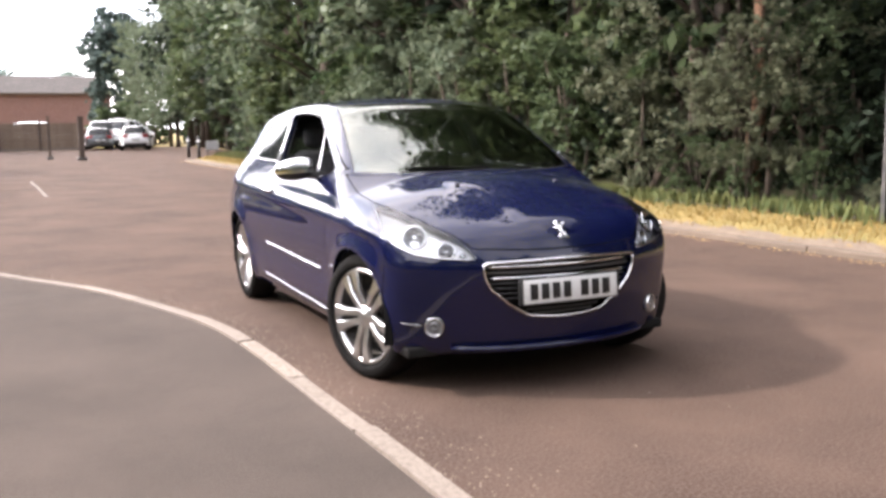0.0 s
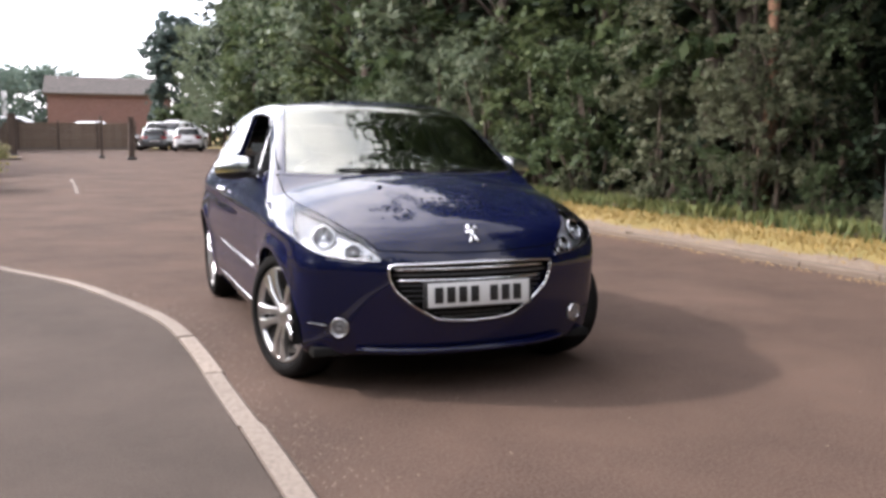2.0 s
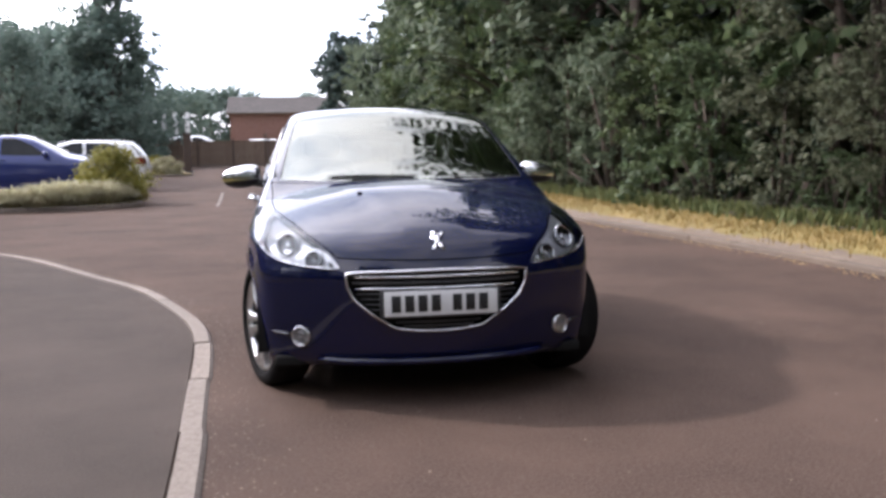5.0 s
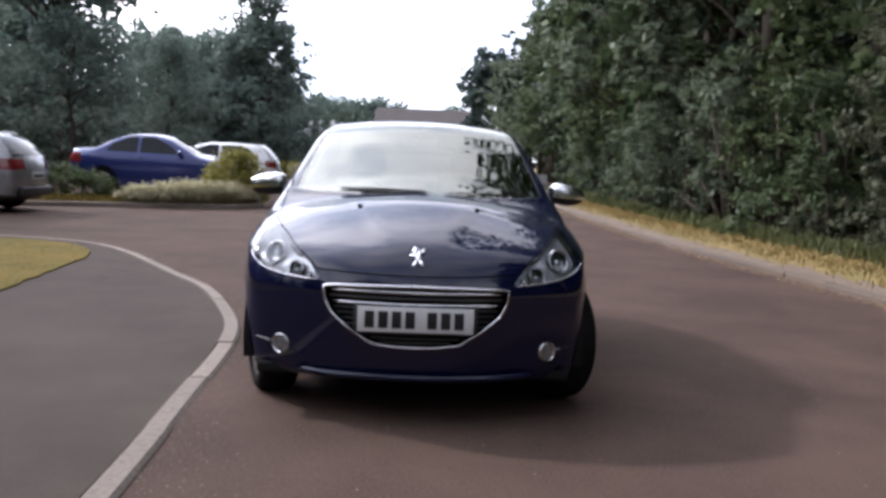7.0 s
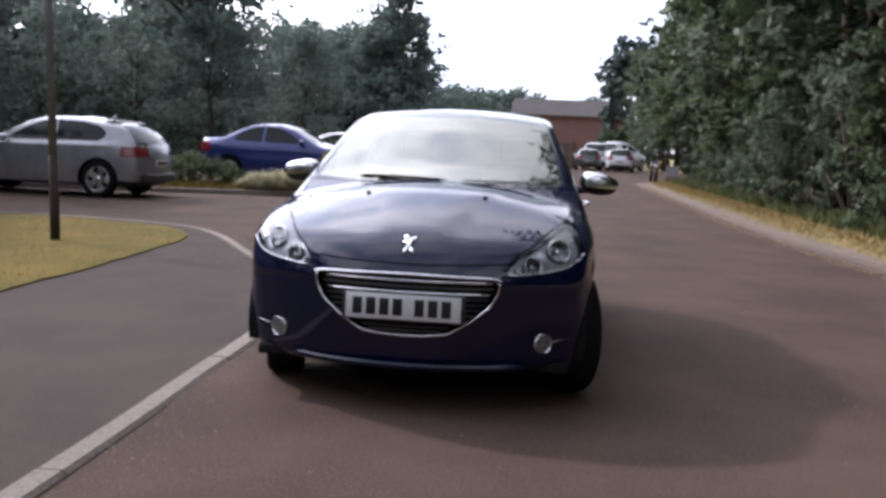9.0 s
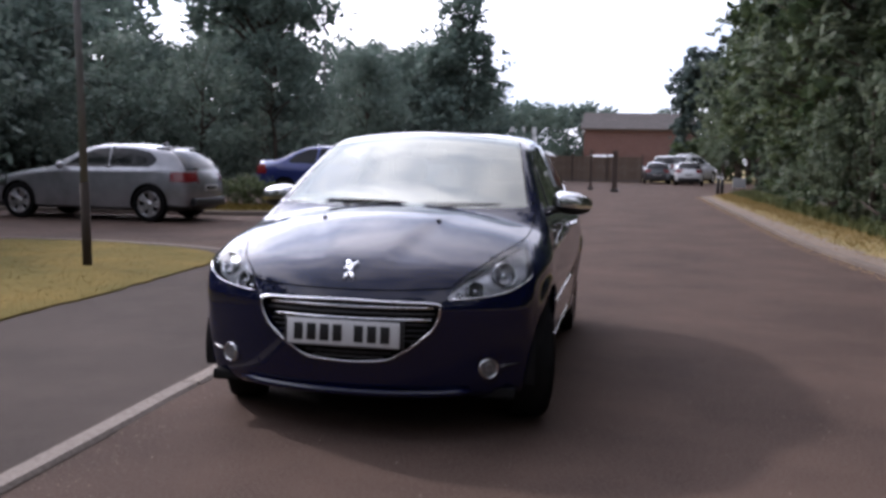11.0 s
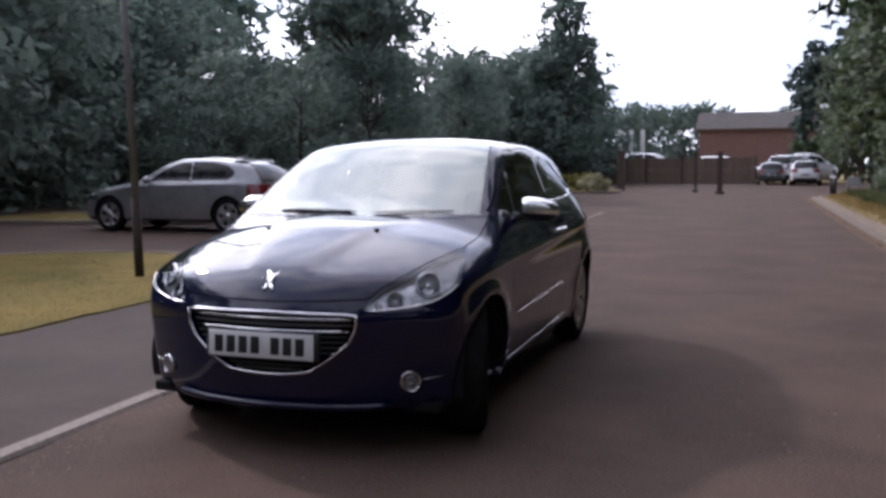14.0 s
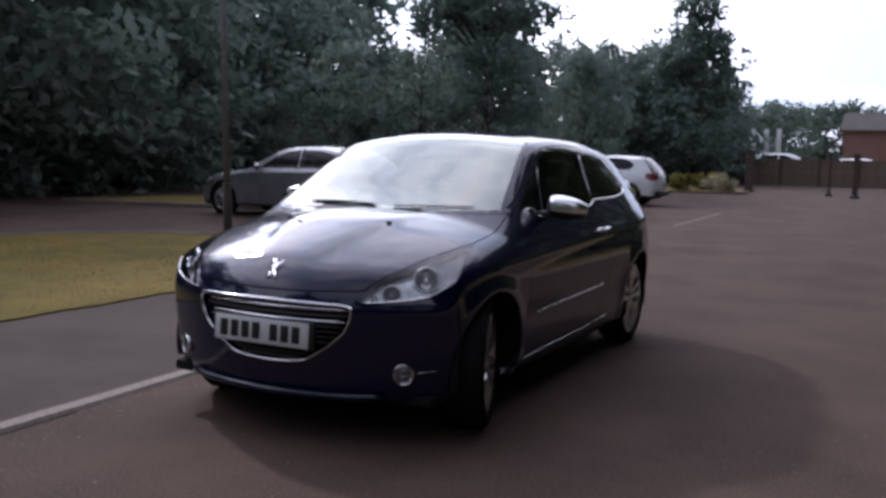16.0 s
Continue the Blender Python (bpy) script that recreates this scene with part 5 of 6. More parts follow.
SPORT = dict(tail=[(0.2, 4.18), (0.35, 4.30), (0.55, 4.33), (0.80, 4.29), (0.95, 4.24), (1.15, 4.06), (1.35, 3.84)],
             roofline=[(0.0, 0.64), (0.15, 0.75), (0.5, 0.86), (1.0, 0.945), (1.3, 0.985), (1.7, 1.165), (2.1, 1.335), (2.45, 1.40), (2.9, 1.405), (3.4, 1.365), (3.8, 1.31), (4.4, 1.22)],
             side_windows=[[(1.70, 0.955), (2.0, 1.150), (2.35, 1.295), (2.62, 1.318), (2.64, 0.965)], [(2.67, 0.965), (2.65, 1.318), (3.1, 1.305), (3.45, 1.235), (3.60, 1.12), (3.56, 1.02), (3.45, 0.975)]],
             back=dict(screen=(1.30, 2.10), rear=(3.60, 0.97, 1.27), mirror=1.74, lamp_from=3.90), lamp_z=(0.72, 0.90), shoulder=0.022)
SALOON = dict(tail=[(0.2, 4.34), (0.4, 4.46), (0.7, 4.48), (0.95, 4.44), (1.05, 4.38), (1.3, 4.3)],
              roofline=[(0.0, 0.62), (0.15, 0.74), (0.5, 0.85), (1.2, 0.965), (1.35, 0.99), (1.75, 1.17), (2.15, 1.345), (2.5, 1.40), (2.9, 1.395), (3.3, 1.31), (3.65, 1.16), (3.9, 1.075), (4.2, 1.065), (4.48, 1.06)],
              side_windows=[[(1.75, 0.95), (2.10, 1.17), (2.42, 1.31), (2.72, 1.325), (2.74, 0.965)], [(2.80, 0.965), (2.79, 1.32), (3.05, 1.295), (3.35, 1.16), (3.50, 1.02), (3.46, 0.98)]],
              back=dict(screen=(1.38, 2.18), rear=(3.20, 1.08, 1.36), mirror=1.78, lamp_from=4.10), lamp_z=(0.72, 0.93))
parked_car("silver_hatchback", "silver sporty hatchback with dark windows parked on the side road", pose(-11.20, 12.80, 0, 0, 0, -90) @ Matrix.Diagonal((1.02, 1.02, 1.06, 1)), M_SILVER, 4.32, 0.885, 1.42, 0.80, 3.49, 0.325, **SPORT)
parked_car("blue_saloon", "bright blue saloon parked behind the planted island", pose(-3.95, 20.1, 0, 0, 0, 90) @ Matrix.Diagonal((1.05, 1.07, 1.15, 1)), M_BLUE2, 4.48, 0.88, 1.40, 0.85, 3.58, 0.31, **SALOON)
white = parked_car("white_hatchback", "white hatchback parked in the car park", pose(-8.5, 24.5, 0, 0, 0, -90) @ Matrix.Diagonal((1.02, 1.02, 1.06, 1)), M_WHITE, 4.32, 0.885, 1.42, 0.80, 3.49, 0.315, group="cars in the car park", **HATCH)
dark = parked_car("grey_hatchback", "dark grey hatchback at the end of the road", pose(2.8, 61.4, 0, 0, 0, 180), M_DARK_PAINT, 4.32, 0.885, 1.42, 0.80, 3.49, 0.315, group="cars in the car park", **HATCH)
for x, y, rz, s in ((4.95, 59.4, 176, 1.0), (4.0, 66.5, 172, 1.12), (6.5, 66.0, 150, 1.15), (5.4, 72.5, 178, 1.25), (-2.4, 65.0, 90, 1.28), (2.3, 64.2, 100, 1.1)):
    copy_thing(white, pose(x, y, 0, 0, 0, rz) @ Matrix.Diagonal((s, s, s * (1.0 if s < 1.05 else 1.12), 1)))


# ---- trees and shrubs ----
def leaf_cloud(centres, radii, count, size, seed, flat=0.8, droop=0.0, per=26, loose=0.11):
    """Small pointed leaves on short sprays, the sprays set on the skin of round clumps, so that dark gaps stay between them."""
    rr = np.random.default_rng(seed)
    c = np.asarray(centres, float)
    r = np.asarray(radii, float)
    sprays = max(len(c), count // per)
    k = rr.choice(len(c), sprays, p=r ** 2 / np.sum(r ** 2))
    d = rr.normal(size=(sprays, 3)) + np.array([0, 0, 0.25])
    d /= np.linalg.norm(d, axis=1)[:, None]
    tip = c[k] + d * (r[k] * rr.uniform(0.35, 1.12, sprays) ** 0.6)[:, None] * np.array([1, 1, flat])
    # each spray runs outwards and hangs a little
    run = d + rr.normal(size=(sprays, 3)) * 0.5 - np.array([0, 0, 0.35])
    run /= np.linalg.norm(run, axis=1)[:, None]
    i = rr.integers(0, sprays, count)
    length = (r[k[i]] * rr.uniform(0.25, 0.60, count))[:, None]
    along = rr.uniform(-0.7, 0.7, count)[:, None]
    p = tip[i] + run[i] * length * along + rr.normal(size=(count, 3)) * np.array([loose, loose, 0.65 * loose]) * r[k[i]][:, None]
    nrm = d[i] * 0.5 + rr.normal(size=(count, 3)) * 0.5 + np.array([0, 0, 0.55])
    nrm /= np.linalg.norm(nrm, axis=1)[:, None]
    t = np.cross(nrm, rr.normal(size=(count, 3)))
    t /= np.linalg.norm(t, axis=1)[:, None]
    b = np.cross(nrm, t)
    s = (size * rr.uniform(0.6, 1.35, count))[:, None]
    V = np.stack([p - t * s, p + b * s * 0.48 + nrm * s * 0.08, p + t * s, p - b * s * 0.48 - nrm * s * 0.05], 1)
    V[:, :, 2] -= droop * s
    return V.reshape(-1, 3)


def tree(name, m, label, height, spread, seed, leaf, count, mat, bark, clumps=44, low=0.28, trunk_r=0.16, shape="round", group="", per=26, loose=0.11):
    """A tapered trunk with limbs, and a crown of many leaves in uneven clumps."""
    rr = np.random.default_rng(seed)
    t = empty(name, m, label, "tree", group)
    cen, rad = [], []
    for i in range(clumps):
        f = rr.uniform(0, 1) ** 0.9
        z = height * (low + (0.97 - low) * f)
        if shape == "cone":
            w = spread * (1.04 - f) ** 0.75 * rr.uniform(0.25, 1)
        elif shape == "umbrella":
            w = spread * (1 - 0.55 * f) * rr.uniform(0.1, 1.0) ** 0.5
        else:
            w = spread * math.sqrt(max(0.05, 1 - (2 * f - 0.85) ** 2 / 1.45)) * rr.uniform(0.2, 1.0) ** 0.6
        a = rr.uniform(0, 2 * math.pi)
        cen.append((w * math.cos(a), w * math.sin(a), z))
        rad.append(spread * rr.uniform(0.20, 0.36) * (1.0 if shape != "cone" else (1.1 - 0.6 * f)))
    bm = bmesh.new()
    top_z = height * 0.86
    bends = [(0, 0, -0.15)] + [(rr.normal() * 0.05 * height * 0.1 * k, rr.normal() * 0.05 * height * 0.1 * k, top_z * k / 5) for k in range(1, 6)]
    tube_bm(bm, bends, [trunk_r * (1.25 if k == 0 else 1 - 0.16 * k) for k in range(6)], 10)
    for i in range(0, clumps, 3):
        c = Vector(cen[i])
        z0 = max(height * 0.12, c.z - spread * rr.uniform(0.3, 0.7))
        k = min(4, int(z0 / top_z * 5))
        b0 = Vector(bends[k]).lerp(Vector(bends[k + 1]), z0 / top_z * 5 - k)
        tube_bm(bm, [b0, b0.lerp(c, 0.5) + Vector((0, 0, 0.06 * spread)), c], [trunk_r * 0.34, trunk_r * 0.20, trunk_r * 0.05], 6)
    part("trunk", bm, bark, t)
    V = leaf_cloud(cen, rad, count, leaf, seed + 1, per=per, loose=loose)
    put("crown", fast_mesh("crown", V, np.arange(len(V)).reshape(-1, 4), mat), t)
    return t


def shrub(name, m, label, w, d, h, seed, leaf, count, mat, category="shrub", clumps=26, group="", per=26, loose=0.11):
    """Leaf clumps on a few bent stems, foliage down to the ground."""
    rr = np.random.default_rng(seed)
    t = empty(name, m, label, category, group)
    cen, rad = [], []
    for i in range(clumps):
        f = rr.uniform(0.06, 1)
        k = math.sqrt(max(0.08, 1 - (f * 0.92) ** 2.6))
        cen.append((rr.uniform(-1, 1) * w / 2 * k, rr.uniform(-1, 1) * d / 2 * k, h * f * 0.88))
        rad.append(min(w, d, h) * rr.uniform(0.16, 0.28))
    bm = bmesh.new()
    for i in range(min(9, clumps)):
        c = Vector(cen[i])
        foot = Vector((c.x * 0.35, c.y * 0.35, -0.12))
        tube_bm(bm, [foot, foot.lerp(c, 0.55) + Vector((0.04, 0.02, 0)), c], [0.022 * h, 0.014 * h, 0.004 * h], 6)
    part("stem", bm, M_BARK, t)
    V = leaf_cloud(cen, rad, count, leaf, seed + 1, per=per, loose=loose)
    V[:, 2] = np.maximum(V[:, 2], 0.0)
    put("foliage", fast_mesh("foliage", V, np.arange(len(V)).reshape(-1, 4), mat), t)
    return t


def scatter_copies(base, spots, seed, smin=0.85, smax_=1.15):
    rr = random.Random(seed)
    for x, y, z in spots:
        s = rr.uniform(smin, smax_)
        copy_thing(base, pose(x, y, z, 0, 0, rr.uniform(0, 360)) @ Matrix.Diagonal((s, s, s * rr.uniform(0.92, 1.1), 1)))


# the dense wood on the bank, behind the verge
g_sh = "undergrowth along the verge"
rs = random.Random(21)
fronts = [shrub("shrub", pose(6.75, 10.2, 0.24), "dense dark green broadleaf shrub on the bank", 2.0, 2.0, 2.7, 31, 0.058, 5000, M_LEAF, group=g_sh),
          shrub("shrub", pose(6.6, 8.3, 0.22), "dense dusty green shrub on the bank", 1.9, 2.0, 2.3, 32, 0.055, 5000, M_LEAF_GREY, group=g_sh),
          shrub("shrub", pose(9.6, 4.6, 0.3), "dense shrub on the bank, deep shade put into its leaf colour", 2.1, 2.2, 2.1, 33, 0.050, 4600, M_LEAF_SHADED, group=g_sh),
          shrub("shrub", pose(6.7, 12.1, 0.22), "fresh green shrub on the bank", 2.0, 2.1, 3.0, 34, 0.058, 5000, M_LEAF_LIGHT, group=g_sh)]
for i, y in enumerate(np.arange(-7.5, 36, 1.55)):
    if min(abs(y - q) for q in (8.3, 10.2, 12.1)) > 0.7 and not -3.5 < y < 7.0 and not (14 < y < 30 and i % 4 == 1):
        x = 6.75 - 0.45 * min(1, max(0, (y - 14) / 4)) + (1.3 if y > 21 else 0.0) + rs.uniform(-0.25, 0.25)
        # the near stretch mostly takes leaves with shade in their colour
        pick = (2, 2, 2, 1)[i % 4] if y < 7.5 else (0, 3, 1, 0, 2, 3)[i % 6]
        scatter_copies(fronts[pick], [(x + (0.25 if y < 4 else 0), y, 0.22)], 100 + i, *((0.5, 0.72) if y < 4 else (0.85, 1.15)))
for i, y in enumerate(np.arange(-7, 36, 1.9)):
    scatter_copies(fronts[2 if y < 7 else (2, 0, 2)[i % 3]], [(8.4 + rs.uniform(-0.3, 0.3) + (1.2 if y < 8 else 0.0), y, 0.28)], 150 + i, *((1.5, 1.9) if y < 8 else (1.2, 1.55)))
far_front = shrub("shrub", pose(6.3, 17.2, 0.22), "soft blue-green shrub on the bank, haze put into its leaf colour", 2.0, 2.1, 3.0, 35, 0.064, 5600, M_LEAF_HAZE_NEAR, group=g_sh)
for i, y in enumerate(np.arange(13.6, 36, 2.3)):
    scatter_copies(far_front, [(6.25 + rs.uniform(-0.25, 0.2) + (1.3 if y > 20 else 0.0), y, 0.22)], 170 + i, 0.9, 1.2)
g_tr = "trees of the wood on the bank"
woods = [tree("tree", pose(7.9, 7.6, 0.25), "tall broadleaf tree in full dark green leaf", 10.5, 2.9, 41, 0.135, 7000, M_LEAF, M_BARK, 56, 0.16, 0.17, group=g_tr),
         tree("tree", pose(8.3, 12.4, 0.25), "tall broadleaf tree in mid green leaf", 10.0, 2.8, 42, 0.135, 7000, M_LEAF_LIGHT, M_BARK, 54, 0.18, 0.16, group=g_tr),
         tree("tree", pose(9.4, 2.2, 0.25), "tall broadleaf tree, deep shade put into its leaf colour", 11.0, 3.0, 43, 0.135, 7000, M_LEAF_SHADED, M_BARK, 56, 0.16, 0.18, group=g_tr)]
far_wood = tree("tree", pose(7.6, 18.2, 0.25), "tall broadleaf tree in soft blue-green leaf, haze put into its colour", 12.5, 3.0, 47, 0.15, 7000, M_LEAF_HAZE_NEAR, M_BARK, 60, 0.14, 0.17, group=g_tr)
back_wood = tree("tree", pose(12.2, 1.0, 0.3), "broadleaf tree deep in the wood, shade put into its leaf colour", 11.0, 3.2, 44, 0.24, 2600, M_LEAF_SHADED, M_BARK, 50, 0.10, 0.18, group=g_tr, per=10, loose=0.28)
for i, y in enumerate(np.arange(-8, 62, 2.9)):
    # near trees all get the leaf colour that holds the shade
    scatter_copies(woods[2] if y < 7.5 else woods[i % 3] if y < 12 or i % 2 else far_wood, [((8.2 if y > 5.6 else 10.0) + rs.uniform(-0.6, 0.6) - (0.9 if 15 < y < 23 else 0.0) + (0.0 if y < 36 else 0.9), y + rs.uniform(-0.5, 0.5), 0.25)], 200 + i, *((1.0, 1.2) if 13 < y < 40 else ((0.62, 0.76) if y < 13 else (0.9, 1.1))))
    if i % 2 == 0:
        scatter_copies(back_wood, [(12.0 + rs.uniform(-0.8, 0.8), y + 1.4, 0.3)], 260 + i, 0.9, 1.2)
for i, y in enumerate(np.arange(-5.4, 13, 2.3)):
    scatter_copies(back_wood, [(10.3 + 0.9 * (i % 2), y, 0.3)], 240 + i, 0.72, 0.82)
for i, (x, y) in enumerate(((8.6, 64), (8.9, 69), (8.5, 75), (8.3, 82), (9.6, 88))):
    scatter_copies(far_wood, [(x, y, 0)], 285 + i, 0.72, 0.86)
# a bare reddish trunk that stands in front of the wood
tree("tree", pose(6.5, 5.72, 0.2), "slender tree with a bare reddish-brown trunk", 8.2, 1.9, 45, 0.10, 4500, M_LEAF, M_BARK_RED, 36, 0.50, 0.125)
# young trees at the edge, whose sprays hang over a dark hollow
edge = [tree("tree", pose(6.9, 6.3, 0.22), "young tree with dusty green hanging sprays", 5.6, 1.55, 48, 0.050, 6500, M_LEAF_GREY, M_BARK, 34, 0.20, 0.07, group=g_tr, per=34, loose=0.10),
        tree("tree", pose(8.9, 7.0, 0.22), "young dark tree with hanging sprays", 5.6, 1.7, 49, 0.052, 6500, M_LEAF_EDGE, M_BARK, 34, 0.26, 0.08, group=g_tr, per=34, loose=0.10)]
for i, (x, y, k) in enumerate(((7.7, 7.9, 0), (9.4, 5.2, 1), (7.2, -3.4, 1))):
    scatter_copies(edge[k], [(x, y, 0.22)], 481 + i, 0.9, 1.12)
for x, y, z, k, sc in ((6.25, 5.45, 0.2, 0, 0.44), (6.9, 5.2, 0.2, 1, 0.42), (6.3, 5.15, 0.2, 0, 0.47), (6.28, 5.72, 0.2, 0, 0.5)):
    scatter_copies(edge[k], [(x, y, z)], int(y * 10), sc, sc * 1.08)
# added canopy, its crowns out of view, set here to shade the hollow
canopy = tree("tree", pose(7.3, 3.7, 0.25), "added tree with a bare trunk and a closed canopy for shade", 8.6, 2.7, 57, 0.11, 7000, M_LEAF_SHADED, M_BARK, 44, 0.68, 0.13, group=g_tr, per=18, loose=0.16)
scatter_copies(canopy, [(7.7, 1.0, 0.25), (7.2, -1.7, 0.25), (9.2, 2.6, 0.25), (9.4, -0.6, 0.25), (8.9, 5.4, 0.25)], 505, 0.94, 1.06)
# low plants at the foot of the hollow
for i, (x, y, sc) in enumerate(((6.45, 4.5, 0.26), (6.5, 3.4, 0.24), (6.35, 5.6, 0.30), (6.55, 2.2, 0.28), (6.4, 6.6, 0.34))):
    scatter_copies(fronts[i % 2], [(x, y, 0.2)], 495 + i, sc, sc * 1.1)
# high crowns that reach out over the verge
high = tree("tree", pose(6.7, 7.0, 0.25), "tall tree whose high crown reaches over the verge", 12.0, 3.9, 46, 0.13, 17000, M_LEAF, M_BARK, 62, 0.44, 0.17, group=g_tr, per=18, loose=0.18)
scatter_copies(high, [(7.6, -4.4, 0.25)], 490, 0.7, 0.75)

# made-up dark slope behind the wood, added to darken the gaps between trees
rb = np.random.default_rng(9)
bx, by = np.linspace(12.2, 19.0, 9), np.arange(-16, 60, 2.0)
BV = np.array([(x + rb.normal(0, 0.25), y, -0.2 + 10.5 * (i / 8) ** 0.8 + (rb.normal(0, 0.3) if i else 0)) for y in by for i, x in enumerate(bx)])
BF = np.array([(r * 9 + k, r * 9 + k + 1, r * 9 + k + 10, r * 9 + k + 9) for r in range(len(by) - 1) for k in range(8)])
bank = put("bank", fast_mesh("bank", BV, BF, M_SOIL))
tagged(bank, "added dark slope that closes the gaps behind the dense wood", "bank", kind="structure")
# hedge round the far end of the road
end_hedge = shrub("hedge_shrub", pose(8.6, 38.5, 0), "dark green shrub at the far end of the road", 2.6, 2.4, 3.2, 36, 0.19, 1900, M_LEAF, group="shrubs round the end of the road")
for i, (x, y) in enumerate([(10.2 + 0.1 * k, 41.5 + 3.0 * k) for k in range(9)] + [(5.6 + 2.0 * k, 79.0) for k in range(4)]):
    scatter_copies(end_hedge, [(x, y, 0)], 500 + i, 0.95, 1.25)
for i, y in enumerate(np.arange(22, 40, 2.4)):
    scatter_copies(end_hedge, [(9.3 + 0.3 * (i % 2), y, 0.1)], 530 + i, 1.5, 1.8)

# the backlit woods across the side road
g_lf = "woods behind the side road"
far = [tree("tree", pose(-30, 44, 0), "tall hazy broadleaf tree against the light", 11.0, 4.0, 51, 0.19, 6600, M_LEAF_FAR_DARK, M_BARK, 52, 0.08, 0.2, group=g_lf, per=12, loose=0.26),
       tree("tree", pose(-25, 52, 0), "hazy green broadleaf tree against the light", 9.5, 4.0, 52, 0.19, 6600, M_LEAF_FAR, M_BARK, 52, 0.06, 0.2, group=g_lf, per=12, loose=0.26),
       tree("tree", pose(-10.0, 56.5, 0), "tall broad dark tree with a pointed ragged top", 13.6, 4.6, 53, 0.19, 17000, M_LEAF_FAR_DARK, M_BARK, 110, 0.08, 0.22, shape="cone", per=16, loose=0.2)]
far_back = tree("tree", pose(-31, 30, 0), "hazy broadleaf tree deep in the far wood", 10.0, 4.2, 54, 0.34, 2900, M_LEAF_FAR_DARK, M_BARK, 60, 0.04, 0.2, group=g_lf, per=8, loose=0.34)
rs = random.Random(77)
line = resample([(-15, -6), (-17, 4), (-20, 15), (-25, 26), (-28, 38), (-24, 48), (-18, 54), (-13.5, 60), (-11.5, 74)], 3.3)
for i, (x, y) in enumerate(line):
    k = 1.2 if y < 20 else (1.08 if y < 42 else (0.84 if y < 57 else 0.80))
    scatter_copies(far[i % 2 if y > 22 else 1], [(x + rs.uniform(-0.8, 0.8), y + rs.uniform(-0.8, 0.8), 0)], 300 + i, 0.85 * k, 1.1 * k)
    dx, dy = (-5.0, 1.5) if y < 40 else (-4.0, 3.5)
    if i % 4 != 1 and y > 21:
        scatter_copies(far_back, [(x + dx + rs.uniform(-1, 1), y + dy, 0)], 350 + i, 1.0 * k, 1.25 * k)
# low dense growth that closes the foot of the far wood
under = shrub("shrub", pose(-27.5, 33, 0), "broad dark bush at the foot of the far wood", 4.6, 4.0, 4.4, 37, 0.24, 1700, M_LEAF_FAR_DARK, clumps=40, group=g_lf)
for i, (x, y) in enumerate(resample([(-19.5, 3), (-23, 15), (-28, 26), (-31, 38), (-27, 50), (-20, 57), (-15, 63), (-13.5, 76)], 3.6)):
    scatter_copies(under, [(x + rs.uniform(-0.6, 0.6), y, 0)], 380 + i, 1.1, 1.4)
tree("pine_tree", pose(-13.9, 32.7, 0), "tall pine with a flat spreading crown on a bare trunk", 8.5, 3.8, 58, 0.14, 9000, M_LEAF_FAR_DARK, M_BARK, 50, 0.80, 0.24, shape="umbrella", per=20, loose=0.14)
for i, (x, y, k) in enumerate(((-12.6, 30.6, 0.52), (-15.2, 29.4, 0.56), (-10.6, 36.0, 0.50), (-17.6, 27.0, 0.62), (-12.4, 42.0, 0.55))):
    scatter_copies(far[i % 2], [(x, y, 0)], 390 + i, k, k * 1.05)
for i, x in enumerate(np.arange(-22, -6.6, 2.2)):
    scatter_copies(far_back, [(x, 90 + 2.5 * (i % 3), -0.4)], 400 + i, 0.62 - 0.016 * x * 0.6, 0.70 - 0.016 * x * 0.6)
for i, (x, y, k) in enumerate(((5.6, 128, 0.82), (-2.0, 130, 0.80))):
    scatter_copies(far[i % 2], [(x, y, 0)], 420 + i, k, k * 1.05)
for i, x in enumerate(np.arange(-13, 0, 2.6)):
    scatter_copies(far_back, [(x, 124 + (i % 2), 0)], 440 + i, 0.80, 0.92)
tree("tree", pose(7.5, 92, 0), "round dark tree beyond the end of the road", 12.8, 2.8, 55, 0.32, 9000, M_LEAF_ROUND, M_BARK, 90, 0.12, 0.22, per=14, loose=0.22)

# unseen trees and undergrowth, added behind the walk to darken the car's reflections
for i, x in enumerate(np.arange(-18, 13, 2.6)):
    scatter_copies(far_back, [(x, -15.0 + 1.2 * (i % 3), 0)], 430 + i, 0.55, 0.7)
    scatter_copies(fronts[2], [(x, -12.6, 0)], 460 + i, 1.3, 1.5)

# planting on the island and the far bed
shrub("yellow_bush", pose(-4.15, 17.4, 0.08), "rounded yellow-green bush on the planted island", 1.35, 1.3, 1.14, 61, 0.042, 9000, M_LEAF_YELLOW, "bush", 60, per=9, loose=0.26)


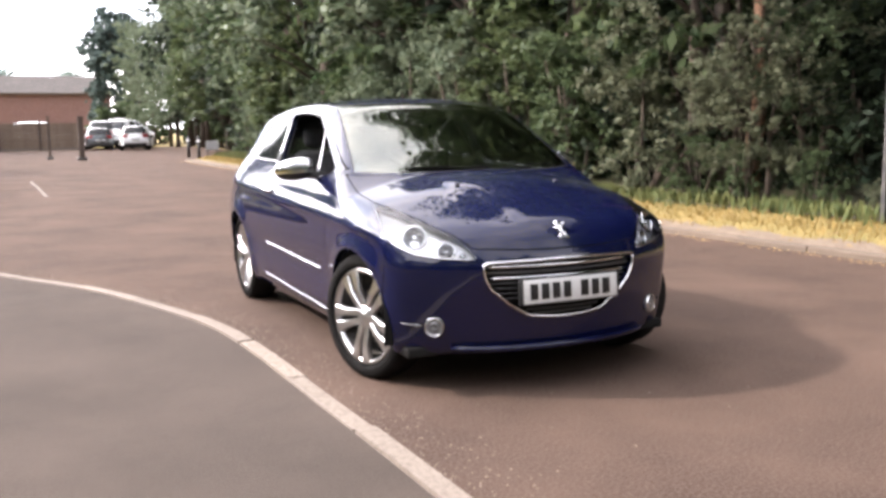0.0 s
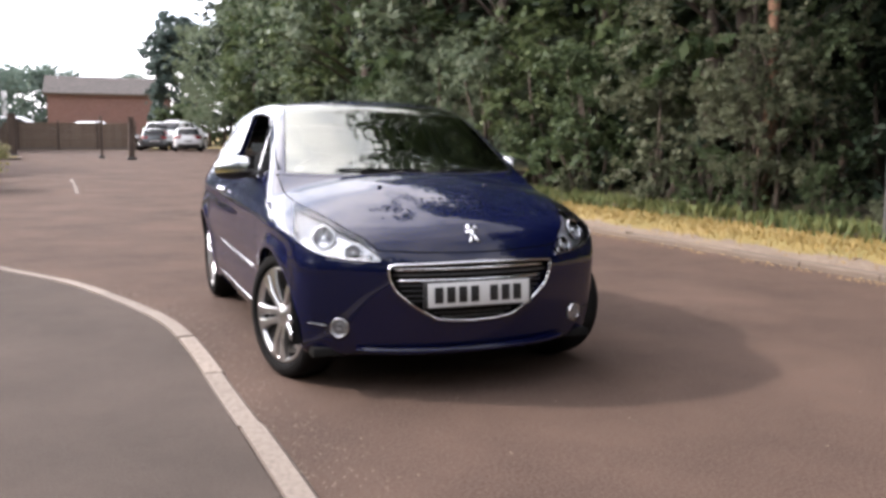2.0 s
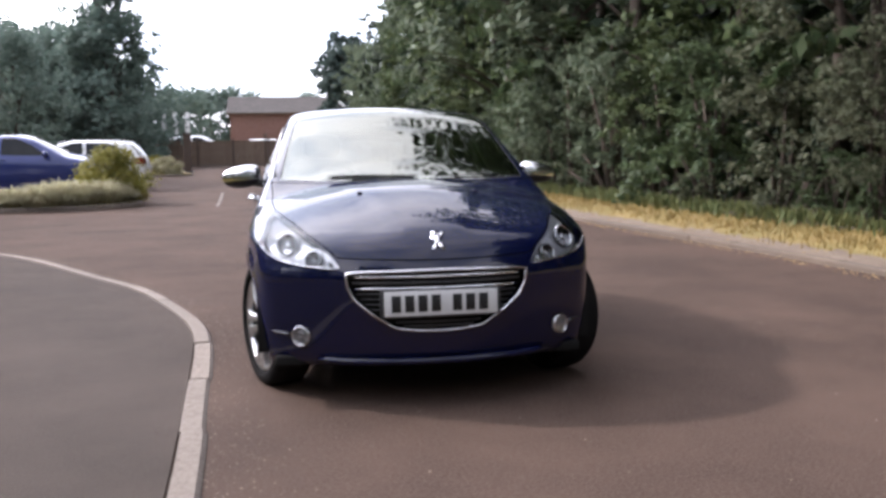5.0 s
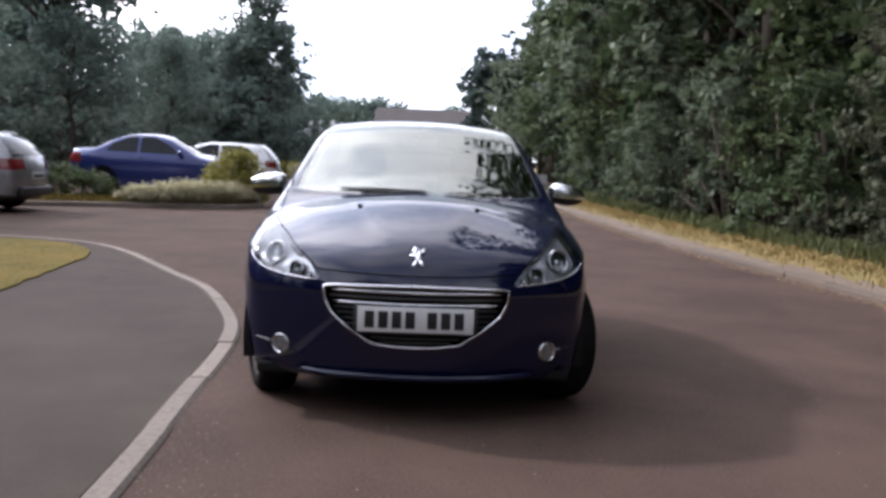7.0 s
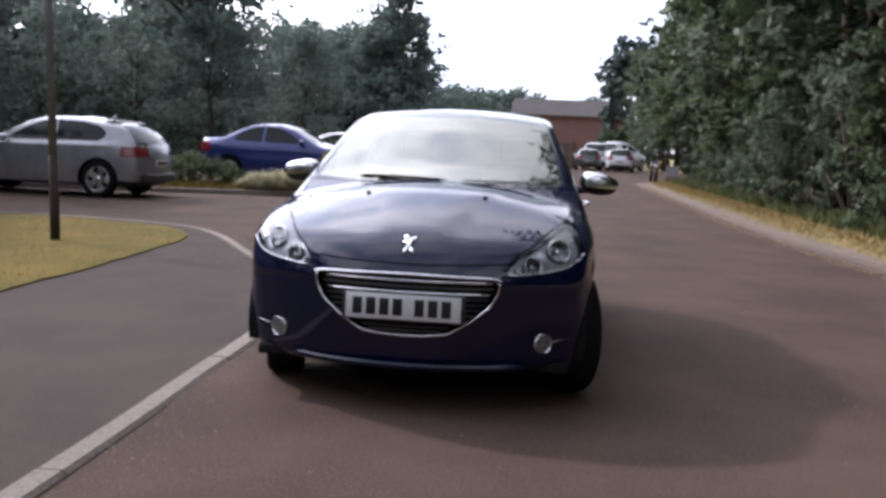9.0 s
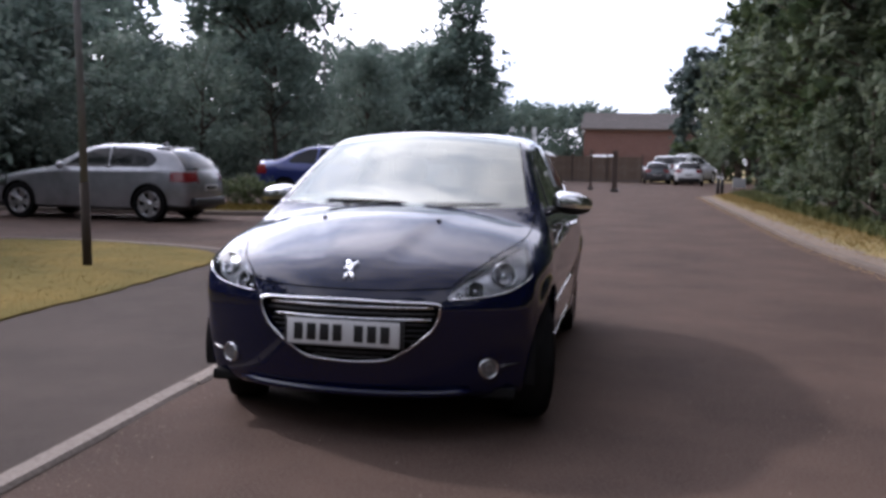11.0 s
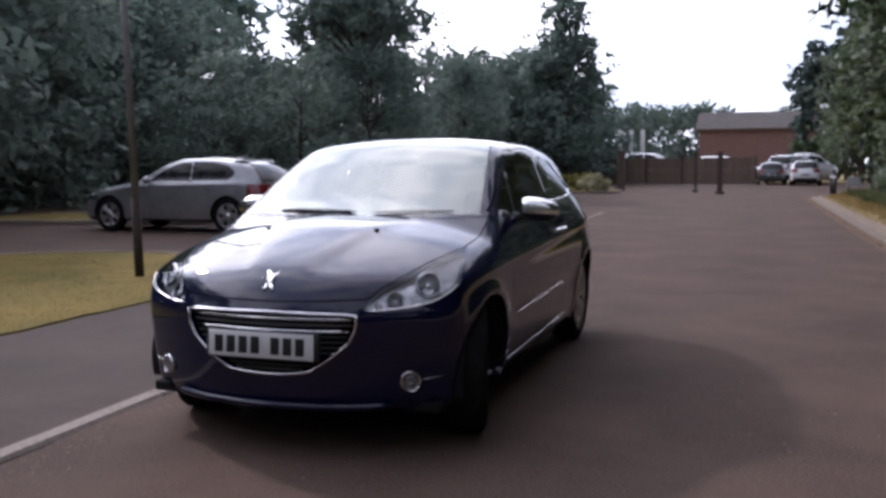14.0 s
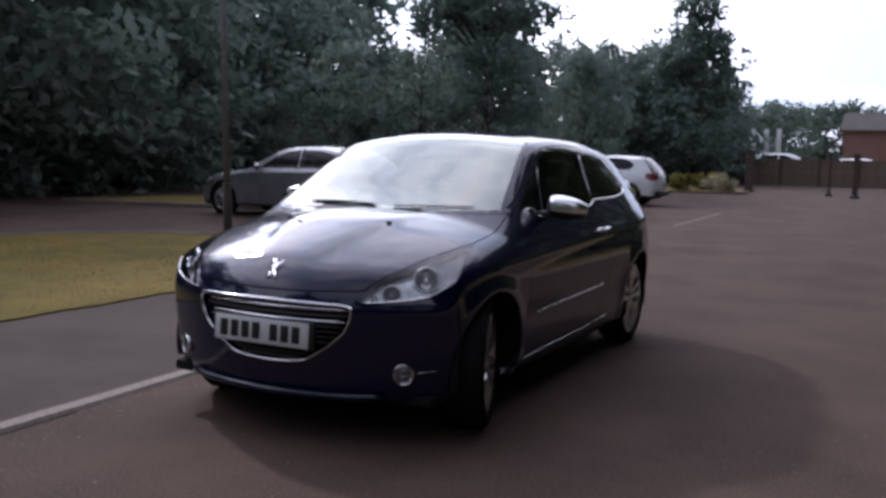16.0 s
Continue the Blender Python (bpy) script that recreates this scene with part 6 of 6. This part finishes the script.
def tussock(x, y, z, r, h, seed, count=1500):
    """A mound of long thin arching leaves."""
    t = empty("silver_plant", pose(x, y, z), "low feathery pale straw-coloured plant at the island kerb", "plant", "low plants on the island")
    rr = np.random.default_rng(seed)
    a, q = rr.uniform(0, 2 * np.pi, count), np.sqrt(rr.uniform(0, 1, count))
    out = np.stack([np.cos(a), np.sin(a), 0 * a], 1)
    foot = out * (q * r * 0.65)[:, None]
    side = np.stack([-np.sin(a), np.cos(a), 0 * a], 1) * 0.011
    tall = h * (1.05 - 0.5 * q ** 2) * rr.uniform(0.55, 1.1, count)
    mid = foot + out * (0.16 * r * (0.5 + q))[:, None] + np.array([0, 0, 1]) * (tall * 0.85)[:, None]
    tip = mid + out * (r * rr.uniform(0.15, 0.45, count))[:, None] + np.array([0, 0, 1]) * (tall * rr.uniform(-0.35, 0.25, count))[:, None]
    tip[:, 2] = np.maximum(tip[:, 2], 0.02)
    V = np.stack([foot - side, foot + side, mid + side, mid - side, mid - side, mid + side, tip + side * 0.3, tip - side * 0.3], 1).reshape(-1, 3)
    put("leaves", fast_mesh("leaves", V, np.arange(len(V)).reshape(-1, 4), M_LEAF_SILVER), t)
    bm = bmesh.new()
    cyl_bm(bm, (0, 0, -0.04), (0, 0, 0.10), r * 0.55, r * 0.35, 12)
    part("crown_base", bm, M_SOIL, t)


for i, (x, y, r, h) in enumerate(((-5.75, 15.60, 0.50, 0.40), (-5.25, 15.62, 0.52, 0.46), (-4.80, 15.95, 0.55, 0.50), (-4.50, 16.0, 0.46, 0.46), (-4.12, 16.35, 0.50, 0.50), (-3.85, 16.75, 0.40, 0.40), (-5.0, 16.3, 0.5, 0.48))):
    tussock(x, y, 0.085, r, h, 63 + i)


def clipped_hedge(x, y, z, length, width, height, seed):
    t = empty("clipped_hedge", pose(x, y, z), "long low clipped green hedge on the island", "hedge")
    rr = np.random.default_rng(seed)
    n = 150
    cen = np.stack([rr.uniform(-0.5, 0.5, n) * length, rr.uniform(-0.5, 0.5, n) * width * 0.7, height * rr.uniform(0.12, 0.78, n)], 1)
    cen[:, 2] *= 1 - 0.25 * np.abs(2 * cen[:, 0] / length) ** 4
    V = leaf_cloud(cen, np.full(n, 0.20), 9000, 0.036, seed + 1, per=10, loose=0.2)
    V[:, 2] = np.maximum(V[:, 2], 0.0)
    put("foliage", fast_mesh("foliage", V, np.arange(len(V)).reshape(-1, 4), M_LEAF_LIGHT), t)
    bm = bmesh.new()
    for k in range(9):
        xx = (k / 8 - 0.5) * length * 0.85
        tube_bm(bm, [(xx, 0, -0.06), (xx + 0.05, 0.03, height * 0.4), (xx, 0.02, height * 0.7)], [0.025, 0.018, 0.006], 6)
    part("stem", bm, M_BARK, t)


clipped_hedge(-8.7, 17.3, 0.08, 3.4, 0.9, 0.80, 67)
for i, (x, y) in enumerate(((-5.2, 39.2), (-6.6, 38.6), (-8.3, 38.2), (-6.0, 41.5))):
    shrub("bed_plant", pose(x, y, 0.08), "low pale green plant on a far bed", 1.6, 1.2, 0.75, 71 + i, 0.07, 2200, (M_LEAF_SILVER, M_LEAF_YELLOW)[i % 2], "plant", 24, group="low plants on the far bed", per=10, loose=0.25)


# ---- grit and leaf litter along the road edges ----
def grit(name, label, spots, size, mat, seed):
    """Many small angular stones, lying on the given (x, y, z) spots."""
    rr = np.random.default_rng(seed)
    s = np.array(spots, float)
    n = len(s)
    r = size * rr.uniform(0.4, 1.3, n)
    a = rr.uniform(0, 2 * np.pi, n)
    c, d = np.cos(a), np.sin(a)
    low = [np.stack([s[:, 0] + r * (c * u - d * v), s[:, 1] + r * (d * u + c * v), s[:, 2] - 0.001 + 0 * r], 1) for u, v in ((-1, -0.7), (1, -0.6), (0.9, 0.8), (-0.8, 0.6))]
    high = [np.stack([s[:, 0] + 0.55 * r * (c * u - d * v), s[:, 1] + 0.55 * r * (d * u + c * v), s[:, 2] + r * 0.6], 1) for u, v in ((-1, -0.7), (1, -0.6), (0.9, 0.8), (-0.8, 0.6))]
    V = np.stack(low + high, 1).reshape(-1, 3)
    b = (np.arange(n) * 8)[:, None]
    Q = np.concatenate([b + np.array(q)[None] for q in ((4, 5, 6, 7), (0, 1, 5, 4), (1, 2, 6, 5), (2, 3, 7, 6), (3, 0, 4, 7))])
    ob = put(name, fast_mesh(name, V, Q, mat))
    return tagged(ob, label, "grit", kind="stuff")


rq = np.random.default_rng(5)
M_GRIT = material("road_grit", (0.085, 0.064, 0.05), 0.9, island=(0.18, 0.145, 0.115))
M_LITTER = material("leaf_litter", (0.14, 0.085, 0.04), 0.85, island=(0.26, 0.18, 0.085))
kl_fine = resample(KERB_L, 0.05)
kk = kl_fine[(kl_fine[:, 1] > -4) & (kl_fine[:, 0] > -5)]
ix = rq.integers(0, len(kk), 1500)
P = kk[ix] + np.column_stack([np.abs(rq.normal(0, 0.16, 1500)) + 0.01, rq.normal(0, 0.06, 1500)])
grit("kerb_grit", "loose grit on the asphalt beside the kerb", np.column_stack([P, np.full(1500, 0.001)]), 0.0045, M_GRIT, 1)
P = np.column_stack([rq.uniform(-0.6, 4.3, 600), rq.uniform(-3.2, 12, 600)])
grit("road_grit", "scattered small stones on the road", np.column_stack([P, np.full(600, 0.001)]), 0.0045, M_GRIT, 2)
kr_fine = resample(KERB_R, 0.05)
ix = rq.integers(0, len(kr_fine), 2600)
P = kr_fine[ix] + np.column_stack([rq.uniform(-0.22, 0.0, 2600), rq.normal(0, 0.05, 2600)])
grit("channel_litter", "dry leaves and grit in the road channel by the verge", np.column_stack([P, np.full(2600, 0.001)]), 0.011, M_LITTER, 3)
ix = rq.integers(0, len(kr_fine), 2200)
P = kr_fine[ix] + np.column_stack([rq.uniform(0.14, 1.5, 2200), rq.normal(0, 0.05, 2200)])
grit("verge_litter", "fallen dry leaves on the verge", np.column_stack([P, np.interp(P[:, 0] - kr_fine[ix][:, 0], (0.13, 0.4, 0.85, 1.45), (0.062, 0.082, 0.15, 0.225))]), 0.016, M_LITTER, 4)
